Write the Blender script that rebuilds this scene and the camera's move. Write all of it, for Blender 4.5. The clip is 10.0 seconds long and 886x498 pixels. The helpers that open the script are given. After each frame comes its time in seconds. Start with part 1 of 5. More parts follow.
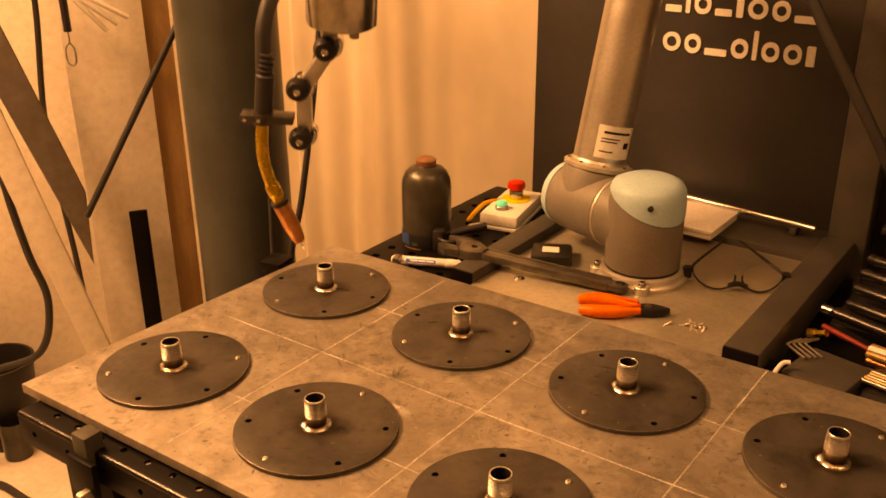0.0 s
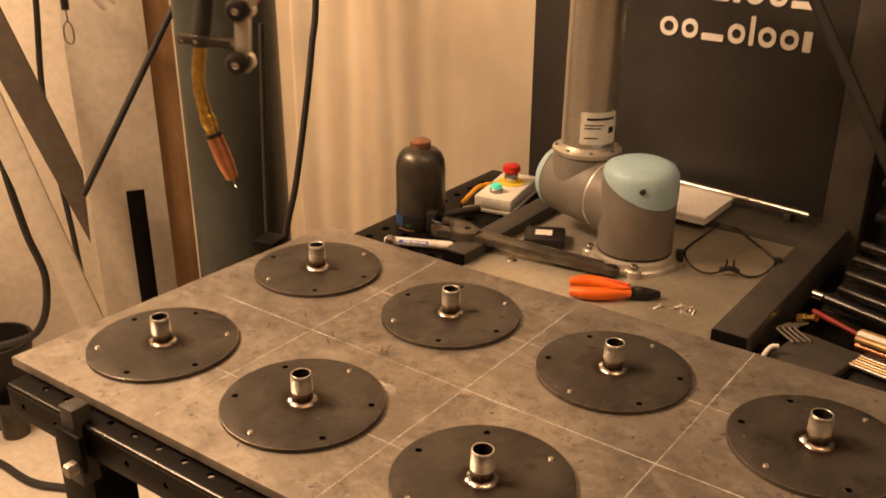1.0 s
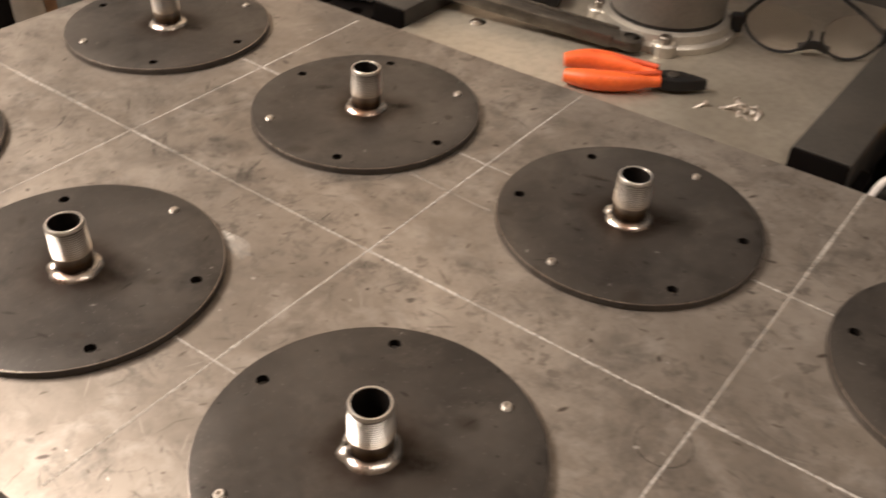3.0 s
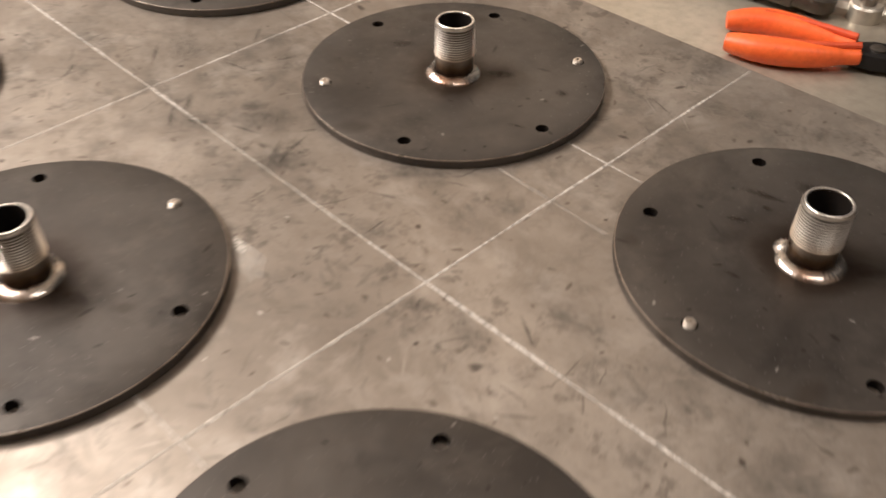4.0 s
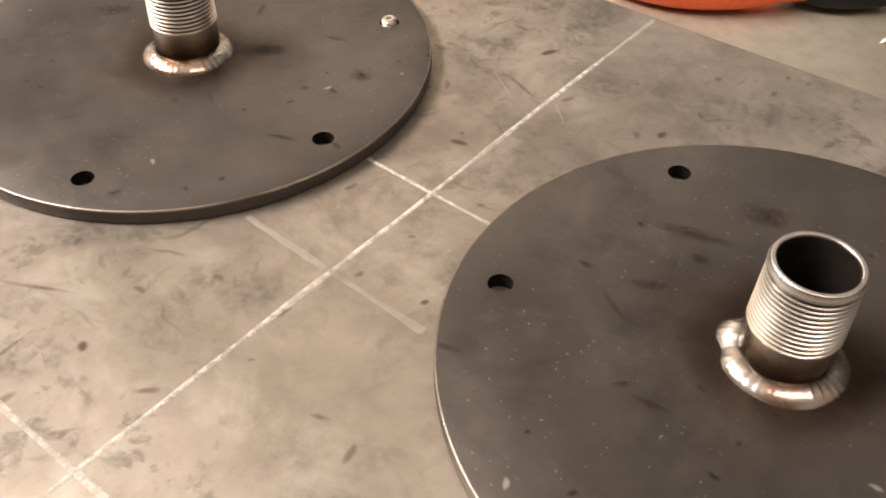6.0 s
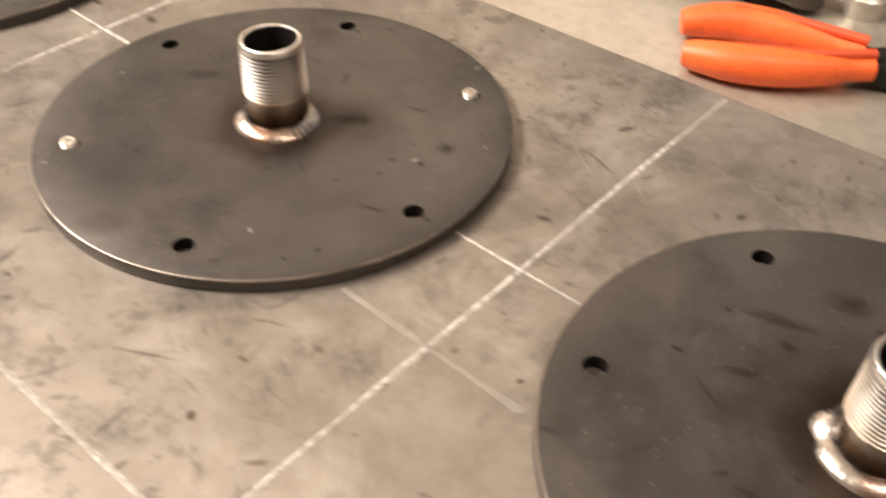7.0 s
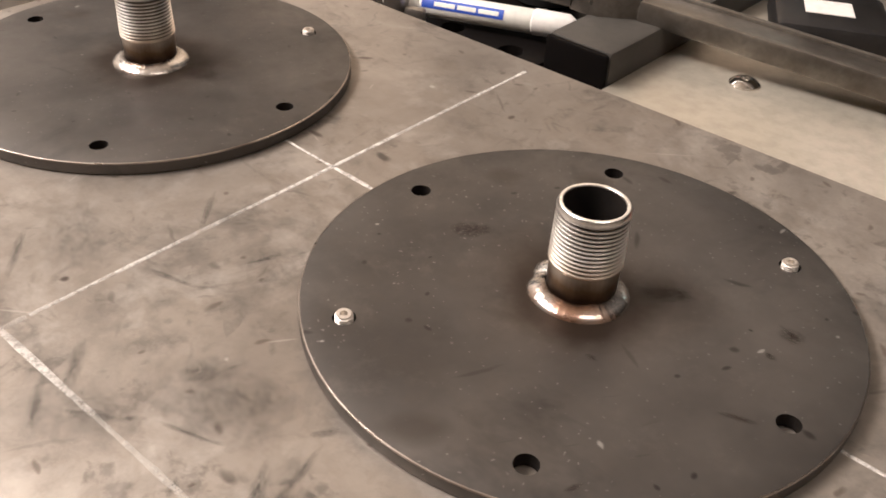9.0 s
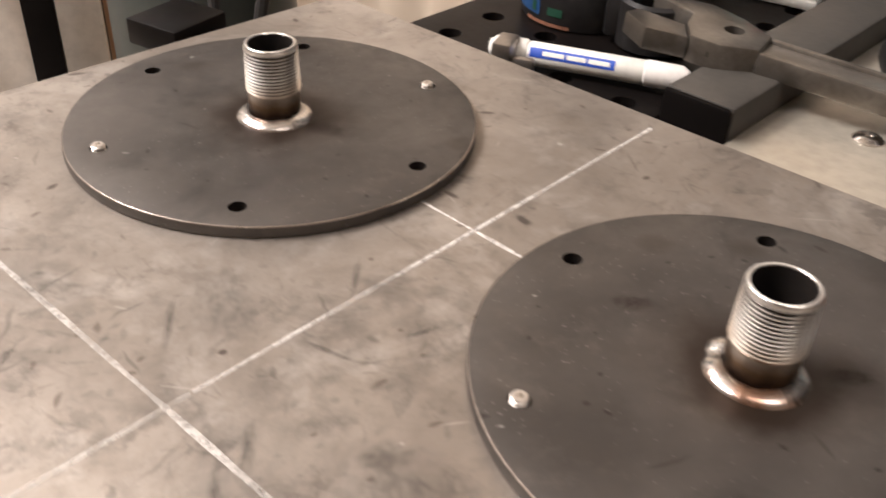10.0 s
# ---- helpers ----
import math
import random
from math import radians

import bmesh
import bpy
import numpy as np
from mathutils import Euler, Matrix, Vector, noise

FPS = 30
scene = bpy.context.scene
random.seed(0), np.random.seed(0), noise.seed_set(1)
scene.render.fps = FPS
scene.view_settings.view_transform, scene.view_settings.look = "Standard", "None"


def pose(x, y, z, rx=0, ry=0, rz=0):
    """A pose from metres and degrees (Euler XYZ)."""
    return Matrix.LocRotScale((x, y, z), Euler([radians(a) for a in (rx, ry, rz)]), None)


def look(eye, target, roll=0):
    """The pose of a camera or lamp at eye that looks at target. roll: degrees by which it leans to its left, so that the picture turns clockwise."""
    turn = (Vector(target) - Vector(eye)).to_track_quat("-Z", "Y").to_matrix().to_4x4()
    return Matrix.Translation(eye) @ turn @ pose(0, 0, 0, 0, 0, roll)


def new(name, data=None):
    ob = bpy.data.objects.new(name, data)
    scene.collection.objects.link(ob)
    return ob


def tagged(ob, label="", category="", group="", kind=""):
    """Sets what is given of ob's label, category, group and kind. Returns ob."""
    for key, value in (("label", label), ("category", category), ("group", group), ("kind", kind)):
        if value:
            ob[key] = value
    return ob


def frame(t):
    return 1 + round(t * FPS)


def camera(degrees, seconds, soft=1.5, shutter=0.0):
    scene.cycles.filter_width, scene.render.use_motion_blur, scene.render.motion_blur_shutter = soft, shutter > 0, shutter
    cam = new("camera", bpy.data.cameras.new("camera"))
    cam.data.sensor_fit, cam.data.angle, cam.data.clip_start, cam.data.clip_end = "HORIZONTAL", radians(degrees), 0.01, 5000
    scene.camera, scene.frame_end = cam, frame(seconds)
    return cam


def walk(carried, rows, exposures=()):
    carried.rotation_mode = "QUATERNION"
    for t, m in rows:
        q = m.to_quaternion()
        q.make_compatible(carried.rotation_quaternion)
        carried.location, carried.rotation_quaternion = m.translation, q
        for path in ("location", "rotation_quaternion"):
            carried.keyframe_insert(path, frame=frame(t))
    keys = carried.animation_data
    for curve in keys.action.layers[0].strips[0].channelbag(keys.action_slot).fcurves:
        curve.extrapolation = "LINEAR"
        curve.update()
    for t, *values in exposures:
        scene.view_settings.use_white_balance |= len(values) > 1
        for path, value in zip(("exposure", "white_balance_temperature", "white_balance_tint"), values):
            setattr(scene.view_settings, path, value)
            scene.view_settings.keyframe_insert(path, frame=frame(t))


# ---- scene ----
cam = camera(50.7, 10.0, soft=1.7, shutter=0.5)
PATH = [
    (0, (0.905, -0.928, 1.515), (-0.188, 0.552, 0.73), -0.4),
    (0.5, (0.909, -0.934, 1.515), (-0.183, 0.542, 0.724), -0.1),
    (1, (0.925, -0.922, 1.503), (-0.171, 0.545, 0.698), 0.2),
    (1.3, (0.901, -0.836, 1.47), (-0.176, 0.609, 0.603), 0.9),
    (1.5, (0.923, -0.817, 1.458), (-0.186, 0.598, 0.582), 0.9),
    (1.6, (0.933, -0.804, 1.439), (-0.188, 0.59, 0.543), 1.1),
    (1.9, (0.937, -0.743, 1.393), (-0.205, 0.573, 0.413), 0.1),
    (2, (0.93, -0.728, 1.387), (-0.209, 0.577, 0.388), -0.1),
    (2.1, (0.915, -0.703, 1.368), (-0.203, 0.596, 0.336), -0.0),
    (2.2, (0.902, -0.689, 1.361), (-0.2, 0.615, 0.32), -0.1),
    (2.4, (0.842, -0.624, 1.34), (-0.203, 0.706, 0.272), 0.5),
    (2.5, (0.821, -0.587, 1.328), (-0.213, 0.739, 0.245), 1.2),
    (2.8, (0.74, -0.524, 1.312), (-0.177, 0.772, 0.096), 1.6),
    (3, (0.71, -0.518, 1.299), (-0.212, 0.756, 0.062), 2.3),
    (3.2, (0.688, -0.52, 1.29), (-0.261, 0.714, 0.034), 2.9),
    (4.3, (0.586, -0.294, 1.184), (-0.515, 0.702, -0.156), -1.4),
    (4.5, (0.563, -0.262, 1.168), (-0.538, 0.712, -0.189), -2.3),
    (5, (0.528, -0.206, 1.111), (-0.518, 0.767, -0.289), -4.0),
    (5.5, (0.527, -0.183, 1.104), (-0.404, 0.894, -0.301), -1.1),
    (5.7, (0.531, -0.183, 1.103), (-0.38, 0.921, -0.295), -0.4),
    (6.8, (0.513, -0.194, 1.114), (-0.425, 0.951, -0.232), 1.5),
    (7, (0.506, -0.199, 1.12), (-0.455, 0.943, -0.212), 1.3),
    (7.2, (0.487, -0.212, 1.131), (-0.501, 0.927, -0.183), 1.2),
    (7.5, (0.458, -0.22, 1.136), (-0.559, 0.914, -0.159), 1.1),
    (8, (0.411, -0.228, 1.124), (-0.628, 0.938, -0.125), 2.3),
    (8.5, (0.384, -0.22, 1.106), (-0.65, 0.991, -0.106), 2.9),
    (9, (0.375, -0.223, 1.106), (-0.659, 1.008, -0.083), 3.2),
    (9.5, (0.365, -0.239, 1.114), (-0.702, 0.991, -0.046), 3.1),
    (10, (0.325, -0.243, 1.112), (-0.761, 0.978, -0.04), 2.9),
]
EXPOSURES = [(0.0, -0.42, 24500, 43), (0.2, -0.42, 17500, 38), (0.5, -0.45, 13500, 31), (1.0, -0.48, 7800, 21), (1.5, -0.4, 5800, 14), (2.0, -0.36, 5000, 11), (2.5, -0.27, 4930, 9), (3.0, -0.36, 4930, 8), (4.5, -0.24, 4750, 8), (5.0, -0.25, 4780, 9), (5.5, 0.05, 4800, 8), (7.0, 0.36, 4850, 6), (7.5, 0.04, 4800, 8), (8.0, -0.12, 4750, 9), (8.5, -0.02, 4720, 9), (10.0, 0.13, 4580, 9)]
walk(cam, [(t, look(eye, target, roll)) for t, eye, target, roll in PATH], EXPOSURES)

# ---- light: warm unseen lamps under the ceiling, one added for the back boards ----
world = bpy.data.worlds.new("workshop_air")
world.use_nodes = True
world.node_tree.nodes["Background"].inputs[0].default_value = (0.5, 0.38, 0.25, 1)
world.node_tree.nodes["Background"].inputs[1].default_value = 0.15
scene.world = world


def area_lamp(eye, target, sx, sy, watts, colour=(1.0, 0.72, 0.46)):
    data = bpy.data.lights.new("unseen_ceiling_lamp", "AREA")
    data.shape, data.size, data.size_y, data.energy, data.color = "RECTANGLE", sx, sy, watts, colour
    ob = new("unseen_ceiling_lamp", data)
    ob.matrix_world = look(eye, target)


area_lamp((-1.35, -0.6, 2.75), (0.0, -0.2, 0.9), 1.2, 0.35, 38)
area_lamp((1.3, -0.2, 2.75), (0.7, 0.5, 0.9), 1.4, 0.25, 16)
# unseen fill, added to brighten the boards and curtain at the back
area_lamp((-1.1, -1.0, 2.6), (-0.72, 0.62, 0.95), 1.5, 0.25, 116)


# ---- materials ----
def nodes_of(name):
    m = bpy.data.materials.new(name)
    m.use_nodes = True
    t = m.node_tree
    return m, t, t.nodes["Principled BSDF"]


def noise_node(t, coord, scale, detail=4, rough=0.55, stretch=None):
    n = t.nodes.new("ShaderNodeTexNoise")
    n.inputs["Scale"].default_value, n.inputs["Detail"].default_value, n.inputs["Roughness"].default_value = scale, detail, rough
    if stretch:
        mp = t.nodes.new("ShaderNodeMapping")
        mp.inputs["Scale"].default_value = stretch[0]
        mp.inputs["Rotation"].default_value = stretch[1]
        t.links.new(coord, mp.inputs[0])
        coord = mp.outputs[0]
    t.links.new(coord, n.inputs["Vector"])
    return n.outputs["Fac"]


def ramp(t, fac, lo, hi, a=(0, 0, 0, 1), b=(1, 1, 1, 1)):
    r = t.nodes.new("ShaderNodeValToRGB")
    e = r.color_ramp.elements
    e[0].position, e[1].position, e[0].color, e[1].color = lo, hi, a, b
    t.links.new(fac, r.inputs[0])
    return r.outputs[0]


def mix(t, fac, a, b):
    n = t.nodes.new("ShaderNodeMix")
    n.data_type = "RGBA"
    for sock, v in ((n.inputs[0], fac), (n.inputs[6], a), (n.inputs[7], b)):
        if isinstance(v, (int, float)):
            sock.default_value = v
        elif isinstance(v, tuple):
            sock.default_value = (*v[:3], 1)
        else:
            t.links.new(v, sock)
    return n.outputs[2]


def maths(t, op, a, b):
    n = t.nodes.new("ShaderNodeMath")
    n.operation = op
    for sock, v in zip(n.inputs, (a, b)):
        if isinstance(v, (int, float)):
            sock.default_value = v
        else:
            t.links.new(v, sock)
    return n.outputs[0]


def bump(t, bsdf, height, strength, dist=0.001):
    b = t.nodes.new("ShaderNodeBump")
    b.inputs["Strength"].default_value, b.inputs["Distance"].default_value = strength, dist
    t.links.new(height, b.inputs["Height"])
    t.links.new(b.outputs[0], bsdf.inputs["Normal"])


def surface(name, c1, c2, rough=0.5, metal=0.0, scale=12.0, fine=90.0, relief=0.15, dirt=None, dirt_amount=0.5, stretch=None, spec=0.5):
    """Two scales of colour variation, some dirt, and a fine relief."""
    m, t, p = nodes_of(name)
    co = t.nodes.new("ShaderNodeTexCoord").outputs["Object"]
    big = noise_node(t, co, scale, 5, 0.6, stretch)
    small = noise_node(t, co, fine, 3, 0.6, stretch)
    col = mix(t, ramp(t, big, 0.35, 0.68), c1, c2)
    col = mix(t, maths(t, "MULTIPLY", ramp(t, small, 0.4, 0.75), 0.35), col, tuple(v * 0.55 for v in c1))
    if dirt:
        col = mix(t, maths(t, "MULTIPLY", ramp(t, noise_node(t, co, scale * 0.6, 6, 0.7), 0.5, 0.72), dirt_amount), col, dirt)
    t.links.new(col, p.inputs["Base Color"])
    rr = t.nodes.new("ShaderNodeMapRange")
    rr.inputs["To Min"].default_value, rr.inputs["To Max"].default_value = max(0.03, rough - 0.12), min(1, rough + 0.15)
    t.links.new(big, rr.inputs["Value"])
    t.links.new(rr.outputs[0], p.inputs["Roughness"])
    p.inputs["Metallic"].default_value = metal
    p.inputs["Specular IOR Level"].default_value = spec
    bump(t, p, small, relief)
    return m


def warped(t, coord, scale, amount):
    """Coordinates pushed about by noise, so that stains curl."""
    n = t.nodes.new("ShaderNodeTexNoise")
    n.inputs["Scale"].default_value, n.inputs["Detail"].default_value = scale, 3
    t.links.new(coord, n.inputs["Vector"])
    sub = t.nodes.new("ShaderNodeVectorMath")
    sub.operation = "SUBTRACT"
    sub.inputs[1].default_value = (0.5, 0.5, 0.5)
    t.links.new(n.outputs["Color"], sub.inputs[0])
    mul = t.nodes.new("ShaderNodeVectorMath")
    mul.operation = "MULTIPLY_ADD"
    mul.inputs[1].default_value = (amount, amount, amount)
    t.links.new(sub.outputs[0], mul.inputs[0])
    t.links.new(coord, mul.inputs[2])
    return mul.outputs[0]


def marks(t, coord, scale, length, width, share, seed=0.0):
    """Short marks at random places and angles, one to a cell of the plane."""
    mp = t.nodes.new("ShaderNodeMapping")
    mp.inputs["Location"].default_value, mp.inputs["Scale"].default_value = (seed, seed * 1.7, 0), (1, 1, 0)
    t.links.new(coord, mp.inputs[0])
    v = t.nodes.new("ShaderNodeTexVoronoi")
    v.inputs["Scale"].default_value = scale
    t.links.new(mp.outputs[0], v.inputs["Vector"])
    d = t.nodes.new("ShaderNodeVectorMath")
    d.operation = "SUBTRACT"
    t.links.new(mp.outputs[0], d.inputs[0])
    t.links.new(v.outputs["Position"], d.inputs[1])
    rgb = t.nodes.new("ShaderNodeSeparateColor")
    t.links.new(v.outputs["Color"], rgb.inputs[0])
    rot = t.nodes.new("ShaderNodeVectorRotate")
    rot.rotation_type = "Z_AXIS"
    t.links.new(d.outputs[0], rot.inputs["Vector"])
    t.links.new(maths(t, "MULTIPLY", rgb.outputs[0], 6.283), rot.inputs["Angle"])
    xyz = t.nodes.new("ShaderNodeSeparateXYZ")
    t.links.new(rot.outputs[0], xyz.inputs[0])
    reach = maths(t, "MULTIPLY", maths(t, "ADD", rgb.outputs[2], 0.25), length)
    far = maths(t, "ADD", maths(t, "POWER", maths(t, "ABSOLUTE", maths(t, "DIVIDE", xyz.outputs[0], reach), 0), 2.0), maths(t, "POWER", maths(t, "ABSOLUTE", maths(t, "DIVIDE", xyz.outputs[1], width), 0), 1.5))
    shape = ramp(t, far, 0.15, 0.8, (1, 1, 1, 1), (0, 0, 0, 1))
    return maths(t, "MULTIPLY", shape, maths(t, "LESS_THAN", rgb.outputs[1], share))


def band(t, fac, centre, width):
    """A thin line where the value crosses the centre."""
    d = maths(t, "ABSOLUTE", maths(t, "SUBTRACT", fac, centre), 0)
    return ramp(t, maths(t, "DIVIDE", d, width), 0.0, 1.0, (1, 1, 1, 1), (0, 0, 0, 1))


def table_steel():
    """Worn bright steel: mottled patina, grey smudges, curled dark lines, short scratches, dark and pale specks."""
    m, t, p = nodes_of("table_steel")
    co = t.nodes.new("ShaderNodeTexCoord").outputs["Object"]
    wc = warped(t, co, 7, 0.09)
    wf = warped(t, co, 30, 0.02)
    big = noise_node(t, wc, 4.5, 5, 0.6)
    mid = noise_node(t, wc, 16, 7, 0.66)
    fine = noise_node(t, wf, 70, 6, 0.7)
    col = mix(t, ramp(t, big, 0.36, 0.64), (0.225, 0.195, 0.163), (0.4, 0.355, 0.305))
    col = mix(t, maths(t, "MULTIPLY", ramp(t, mid, 0.5, 0.7), 0.5), col, (0.19, 0.16, 0.125))
    col = mix(t, maths(t, "MULTIPLY", ramp(t, fine, 0.5, 0.72), 0.3), col, (0.14, 0.115, 0.09))
    # grey smudges in loose patches
    patch = ramp(t, noise_node(t, co, 6, 3, 0.5), 0.45, 0.62)
    smudge = maths(t, "MULTIPLY", patch, ramp(t, noise_node(t, wf, 34, 6, 0.7), 0.47, 0.68))
    col = mix(t, maths(t, "MULTIPLY", smudge, 0.6), col, (0.095, 0.085, 0.075))
    fleck = maths(t, "MULTIPLY", ramp(t, noise_node(t, co, 9, 3, 0.5), 0.42, 0.6), ramp(t, noise_node(t, warped(t, co, 45, 0.012), 85, 4, 0.62), 0.56, 0.64))
    col = mix(t, maths(t, "MULTIPLY", fleck, 0.55), col, (0.085, 0.072, 0.062))
    cloud = ramp(t, noise_node(t, wc, 26, 5, 0.65), 0.52, 0.7)
    col = mix(t, maths(t, "MULTIPLY", cloud, 0.5), col, (0.47, 0.43, 0.385))
    grime = ramp(t, noise_node(t, warped(t, co, 24, 0.03), 48, 6, 0.72), 0.48, 0.7)
    col = mix(t, maths(t, "MULTIPLY", grime, 0.28), col, (0.15, 0.125, 0.1))
    # curled dark veins
    vein = maths(t, "MULTIPLY", band(t, noise_node(t, wc, 9, 5, 0.6), 0.5, 0.02), ramp(t, noise_node(t, co, 8, 2), 0.46, 0.62))
    col = mix(t, maths(t, "MULTIPLY", vein, 0.2), col, (0.075, 0.065, 0.057))
    # short dark scratches and rub marks at all angles, thicker in loose patches
    bent = warped(t, co, 32, 0.018)
    rub = ramp(t, noise_node(t, co, 11, 3, 0.6), 0.4, 0.55)
    for scale, length, width, share, seed, amount in ((17, 0.03, 0.003, 0.5, 2.3, 0.35), (24, 0.022, 0.0022, 0.5, 6.1, 0.33), (44, 0.012, 0.0014, 0.5, 9.4, 0.35), (18, 0.026, 0.014, 0.7, 4.6, 0.5), (26, 0.016, 0.009, 0.6, 14.6, 0.45), (75, 0.006, 0.0012, 0.55, 19.3, 0.35), (60, 0.004, 0.0018, 0.5, 27.7, 0.4), (36, 0.016, 0.0014, 0.5, 31.1, 0.35)):
        sc = maths(t, "MULTIPLY", marks(t, bent, scale, length, width, share, seed), rub)
        sc = maths(t, "MULTIPLY", sc, ramp(t, noise_node(t, warped(t, co, 90, 0.01), 150, 4, 0.7), 0.38, 0.62))
        col = mix(t, maths(t, "MULTIPLY", sc, amount), col, (0.075, 0.066, 0.058))
    col = mix(t, maths(t, "MULTIPLY", marks(t, co, 15, 0.005, 0.0022, 0.4, 12.7), 0.85), col, (0.05, 0.034, 0.026))
    col = mix(t, maths(t, "MULTIPLY", marks(t, bent, 42, 0.0035, 0.0016, 0.4, 22.2), 0.6), col, (0.07, 0.048, 0.035))
    col = mix(t, maths(t, "MULTIPLY", maths(t, "MULTIPLY", marks(t, bent, 30, 0.013, 0.0011, 0.6, 41.3), rub), 0.5), col, (0.085, 0.072, 0.06))
    col = mix(t, maths(t, "MULTIPLY", marks(t, co, 20, 0.014, 0.0007, 0.25, 15.2), 0.3), col, (0.5, 0.46, 0.41))
    for scale, seed, colour, size in ((21, 0.0, (0.045, 0.035, 0.03), 0.1), (38, 4.0, (0.5, 0.47, 0.43), 0.07)):
        v = t.nodes.new("ShaderNodeTexVoronoi")
        v.inputs["Scale"].default_value = scale
        mp = t.nodes.new("ShaderNodeMapping")
        mp.inputs["Location"].default_value, mp.inputs["Scale"].default_value = (seed, seed, 0), (1, 1.7, 0)
        t.links.new(wf, mp.inputs[0])
        t.links.new(mp.outputs[0], v.inputs["Vector"])
        speck = ramp(t, v.outputs["Distance"], size * 0.55, size, (1, 1, 1, 1), (0, 0, 0, 1))
        speck = maths(t, "MULTIPLY", speck, ramp(t, noise_node(t, co, 33 + seed, 2), 0.5, 0.56))
        col = mix(t, maths(t, "MULTIPLY", speck, 0.85), col, colour)
    t.links.new(col, p.inputs["Base Color"])
    t.links.new(ramp(t, mid, 0.3, 0.8, (0.36, 0.36, 0.36, 1), (0.56, 0.56, 0.56, 1)), p.inputs["Roughness"])
    p.inputs["Metallic"].default_value = 0.5
    bump(t, p, fine, 0.12, 0.0005)
    return m


def disc_steel():
    """Dark mill scale with a brown heat tint round the weld, streaks and light specks."""
    m, t, p = nodes_of("disc_steel")
    co = t.nodes.new("ShaderNodeTexCoord").outputs["Object"]
    info = t.nodes.new("ShaderNodeObjectInfo").outputs["Random"]
    shift = t.nodes.new("ShaderNodeVectorMath")
    shift.operation = "ADD"
    t.links.new(co, shift.inputs[0])
    comb = t.nodes.new("ShaderNodeCombineXYZ")
    t.links.new(maths(t, "MULTIPLY", info, 7.0), comb.inputs[0])
    t.links.new(maths(t, "MULTIPLY", info, 3.0), comb.inputs[2])
    t.links.new(comb.outputs[0], shift.inputs[1])
    sc = shift.outputs[0]
    big = noise_node(t, sc, 11, 5, 0.6)
    fine = noise_node(t, sc, 110, 4, 0.6)
    col = mix(t, ramp(t, big, 0.35, 0.68), (0.048, 0.042, 0.037), (0.092, 0.081, 0.071))
    blot = noise_node(t, warped(t, sc, 12, 0.06), 17, 5, 0.65)
    col = mix(t, maths(t, "MULTIPLY", ramp(t, blot, 0.55, 0.68), 0.65), col, (0.028, 0.025, 0.023))
    pale = noise_node(t, warped(t, sc, 9, 0.05), 24, 6, 0.7)
    col = mix(t, maths(t, "MULTIPLY", ramp(t, pale, 0.55, 0.75), 0.4), col, (0.15, 0.13, 0.11))
    streak = noise_node(t, sc, 45, 3, 0.6, ((1, 7, 1), (0, 0, 0.5)))
    col = mix(t, maths(t, "MULTIPLY", ramp(t, streak, 0.69, 0.74), 0.25), col, (0.03, 0.026, 0.024))
    v = t.nodes.new("ShaderNodeTexVoronoi")
    v.inputs["Scale"].default_value = 300
    t.links.new(warped(t, sc, 130, 0.006), v.inputs["Vector"])
    speck = maths(t, "MULTIPLY", ramp(t, v.outputs["Distance"], 0.07, 0.14, (1, 1, 1, 1), (0, 0, 0, 1)), ramp(t, noise_node(t, sc, 14, 3), 0.36, 0.54))
    speck = maths(t, "MULTIPLY", speck, ramp(t, noise_node(t, sc, 210, 1), 0.34, 0.44))
    col = mix(t, maths(t, "MULTIPLY", speck, 0.5), col, (0.27, 0.25, 0.23))
    for scale, length, width, share, seed, amount in ((30, 0.006, 0.0017, 0.22, 1.3, 0.7), (55, 0.0022, 0.0012, 0.16, 5.9, 0.8), (26, 0.009, 0.0012, 0.14, 8.8, 0.4)):
        col = mix(t, maths(t, "MULTIPLY", marks(t, warped(t, sc, 60, 0.004), scale, length, width, share, seed), amount), col, (0.016, 0.012, 0.01))
    stain = maths(t, "MULTIPLY", marks(t, warped(t, sc, 40, 0.008), 16, 0.012, 0.009, 0.3, 3.9), 0.55)
    col = mix(t, stain, col, (0.035, 0.027, 0.02))
    col = mix(t, maths(t, "MULTIPLY", marks(t, warped(t, sc, 90, 0.004), 34, 0.0024, 0.0011, 0.1, 7.1), 0.6), col, (0.36, 0.34, 0.31))
    flat = t.nodes.new("ShaderNodeMapping")
    flat.inputs["Scale"].default_value = (1, 1, 0)
    t.links.new(co, flat.inputs[0])
    far = t.nodes.new("ShaderNodeVectorMath")
    far.operation = "LENGTH"
    t.links.new(flat.outputs[0], far.inputs[0])
    wob = maths(t, "ADD", far.outputs["Value"], maths(t, "MULTIPLY", maths(t, "SUBTRACT", noise_node(t, sc, 45, 3), 0.5), 0.022))
    tint = ramp(t, wob, 0.02, 0.03, (1, 1, 1, 1), (0, 0, 0, 1))
    halo = ramp(t, wob, 0.02, 0.045, (1, 1, 1, 1), (0, 0, 0, 1))
    col = mix(t, maths(t, "MULTIPLY", halo, 0.45), col, (0.05, 0.036, 0.026))
    col = mix(t, maths(t, "MULTIPLY", tint, 0.92), col, (0.02, 0.012, 0.007))
    t.links.new(col, p.inputs["Base Color"])
    t.links.new(ramp(t, fine, 0.3, 0.8, (0.38, 0.38, 0.38, 1), (0.55, 0.55, 0.55, 1)), p.inputs["Roughness"])
    p.inputs["Metallic"].default_value = 0.5
    bump(t, p, fine, 0.12, 0.0005)
    return m


